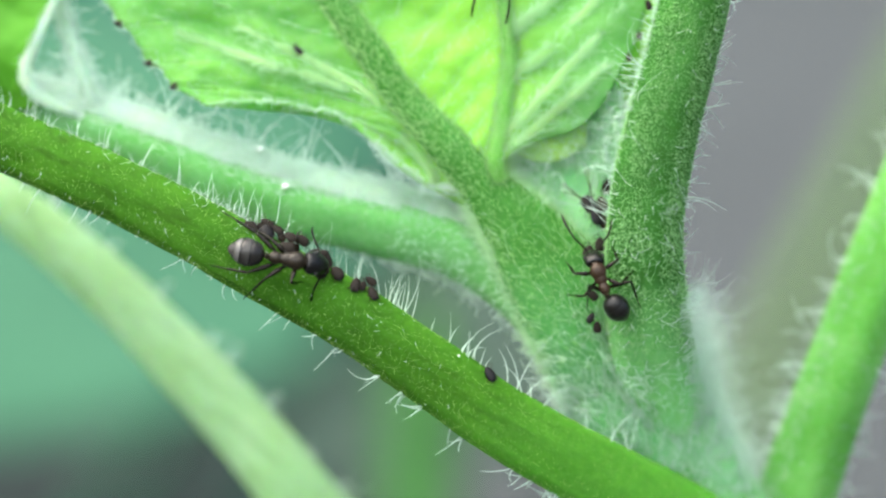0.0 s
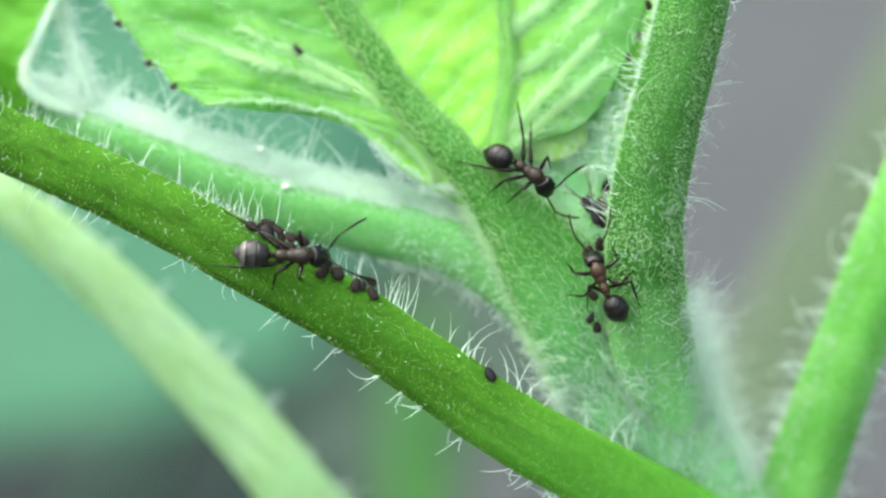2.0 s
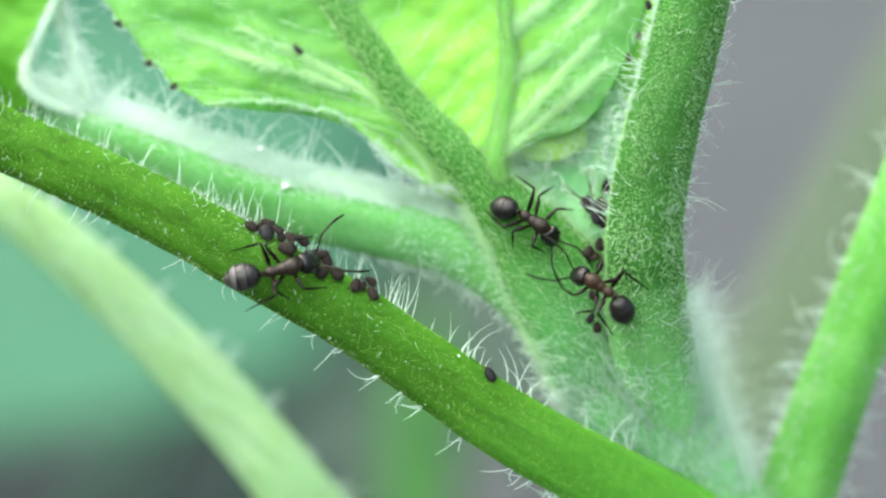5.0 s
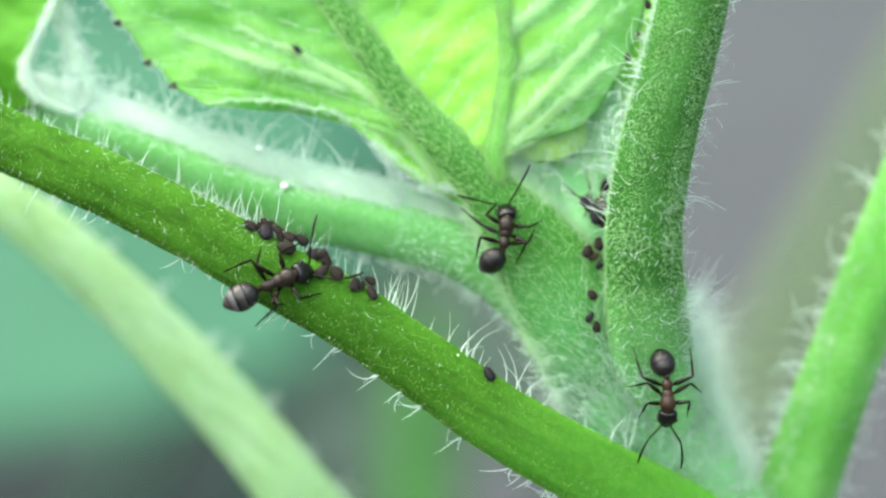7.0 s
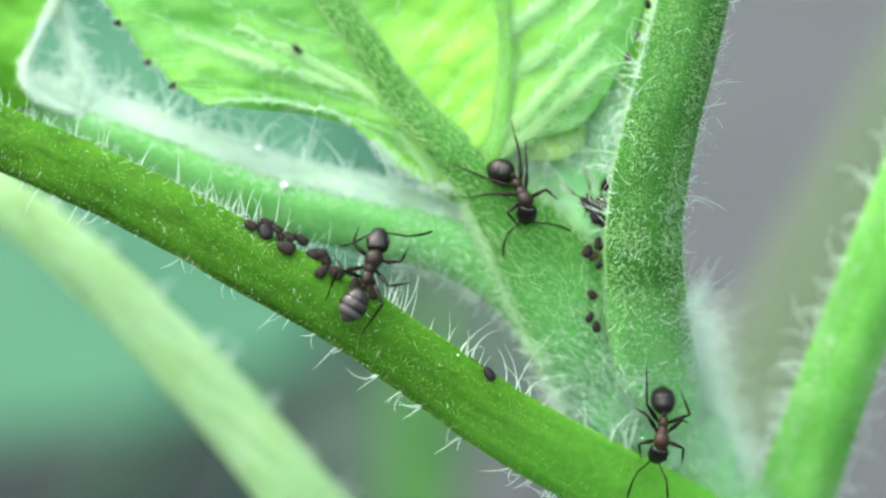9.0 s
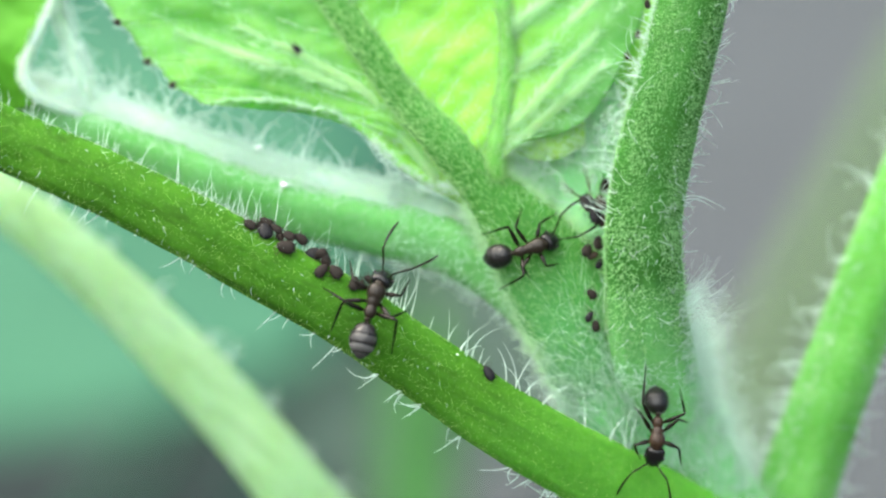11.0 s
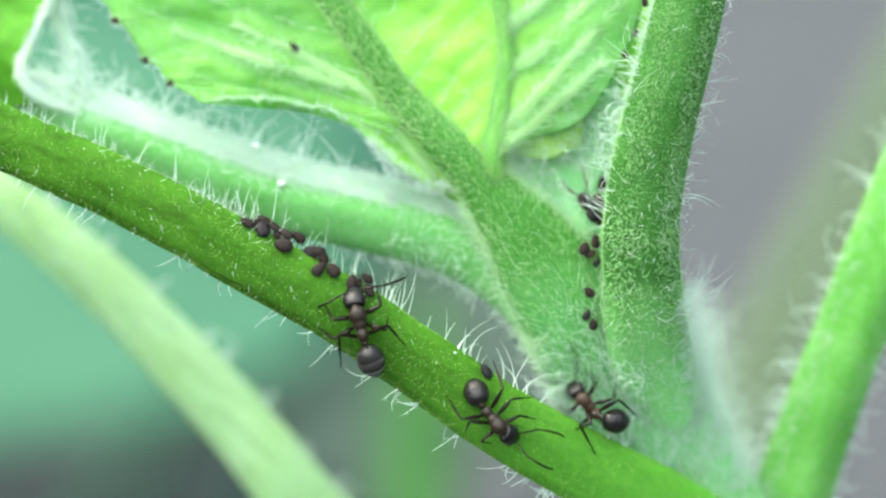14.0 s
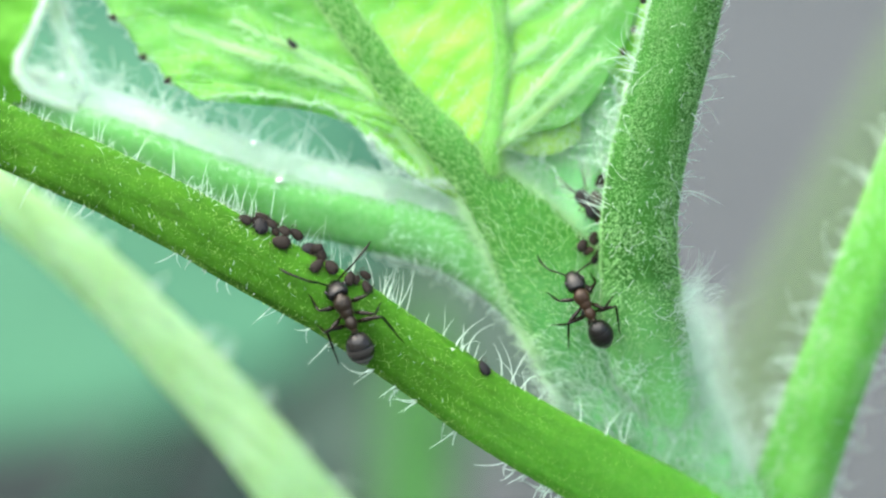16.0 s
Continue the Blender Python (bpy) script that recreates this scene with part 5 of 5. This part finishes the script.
# from, to, side, plan x, z of an antenna's tip
FEEL_STEM = [
    (0, 0.7, 1, (-4.77, 0.47)),
    (0, 0.7, -1, (-4.5, -1.8)),
    (0.8, 3, 1, (-2.56, 1.73)),
    (0.8, 3, -1, (-2.25, -1.53)),
    (3.1, 4.2, 1, (-2.52, 1.15)),
    (3.1, 4.2, -1, (-2.47, -2.02)),
    (6.7, 7.7, 1, (-4.95, 1.92)),
    (7.9, 8.2, 1, (-1.58, 0.99)),
    (8.4, 8.7, 1, (-2.55, 4.36)),
    (8.4, 8.7, -1, (-0.28, 3.73)),
    (8.9, 9.1, 1, (-3.7, 0.51)),
    (8.9, 9.1, -1, (-1.87, 0.94)),
    (11.2, 11.4, 1, (-3.1, -0.53)),
    (11.2, 11.4, -1, (-0.29, -0.98)),
    (11.45, 11.7, 1, (-1.39, 0.14)),
    (11.45, 11.7, -1, (1.38, -1.39)),
    (11.9, 12.1, 1, (1.52, -0.81)),
    (11.9, 12.1, -1, (2.31, -3.49)),
    (15.7, 16, 1, (-5.75, -0.71)),
    (15.7, 16, -1, (-3.95, -0.26)),
    (13.4, 15.6, 1, (-4.49, -1.63)),
    (13.4, 15.6, -1, (-2.76, -1.0)),
    (7.9, 8.2, -1, (-1.22, -0.9)),
]
FEEL_LEAF = [
    (2, 4.2, 1, (4.88, 2.27)),
    (2, 4.2, -1, (4.99, 1.17)),
    (6.9, 7.7, 1, (0.19, 2.23)),
    (6.9, 7.7, -1, (3.72, 3.76)),
    (7.9, 8.1, 1, (2.06, 7.24)),
    (7.9, 8.1, -1, (5.48, 6.16)),
    (0.7, 0.9, 1, (5.06, 2.52)),
    (0.7, 0.9, -1, (1.3, 0.65)),
    (1, 1.2, 1, (4.95, 2.29)),
    (1, 1.2, -1, (1.03, 2.27)),
    (1.3, 1.9, 1, (5.26, 1.37)),
    (1.3, 1.9, -1, (4.63, 1.15)),
    (8.9, 9.3, -1, (2.53, -0.25)),
    (8.9, 9.3, 1, (5.28, 1.28)),
    (11.2, 11.4, 1, (4.99, 2.37)),
    (11.45, 11.7, 1, (3.69, 3.38)),
    (12.3, 12.6, -1, (0.48, -3.4)),
    (6.2, 6.7, 1, (5.1, -0.21)),
    (6.2, 6.7, -1, (4.94, -1.45)),
]
FEEL_FORK = [
    (14.9, 16, 1, (4.7, -0.69)),
    (14.9, 16, -1, (5.87, -0.31)),
]
ANTS = [
    (build_ant("black garden ant with a grey banded gaster on the hairy petiole", 1.06, GASTER), TRACK_STEM, 1, STAND_STEM, FEEL_STEM),
    (build_ant("black garden ant with a round dark gaster on the leaf's midrib", 0.95), TRACK_LEAF, 2, STAND_LEAF, FEEL_LEAF),
    (build_ant("brownish-black garden ant in the fork of the stems", 0.94, GASTER_DARK, ANT_RUST), TRACK_FORK, 3, STAND_FORK, FEEL_FORK),
]


def motions():
    for (ant, parts), rows, seed, stands, feels in ANTS:
        move_ant(ant, parts, rows, seed, stands, feels)


motions()
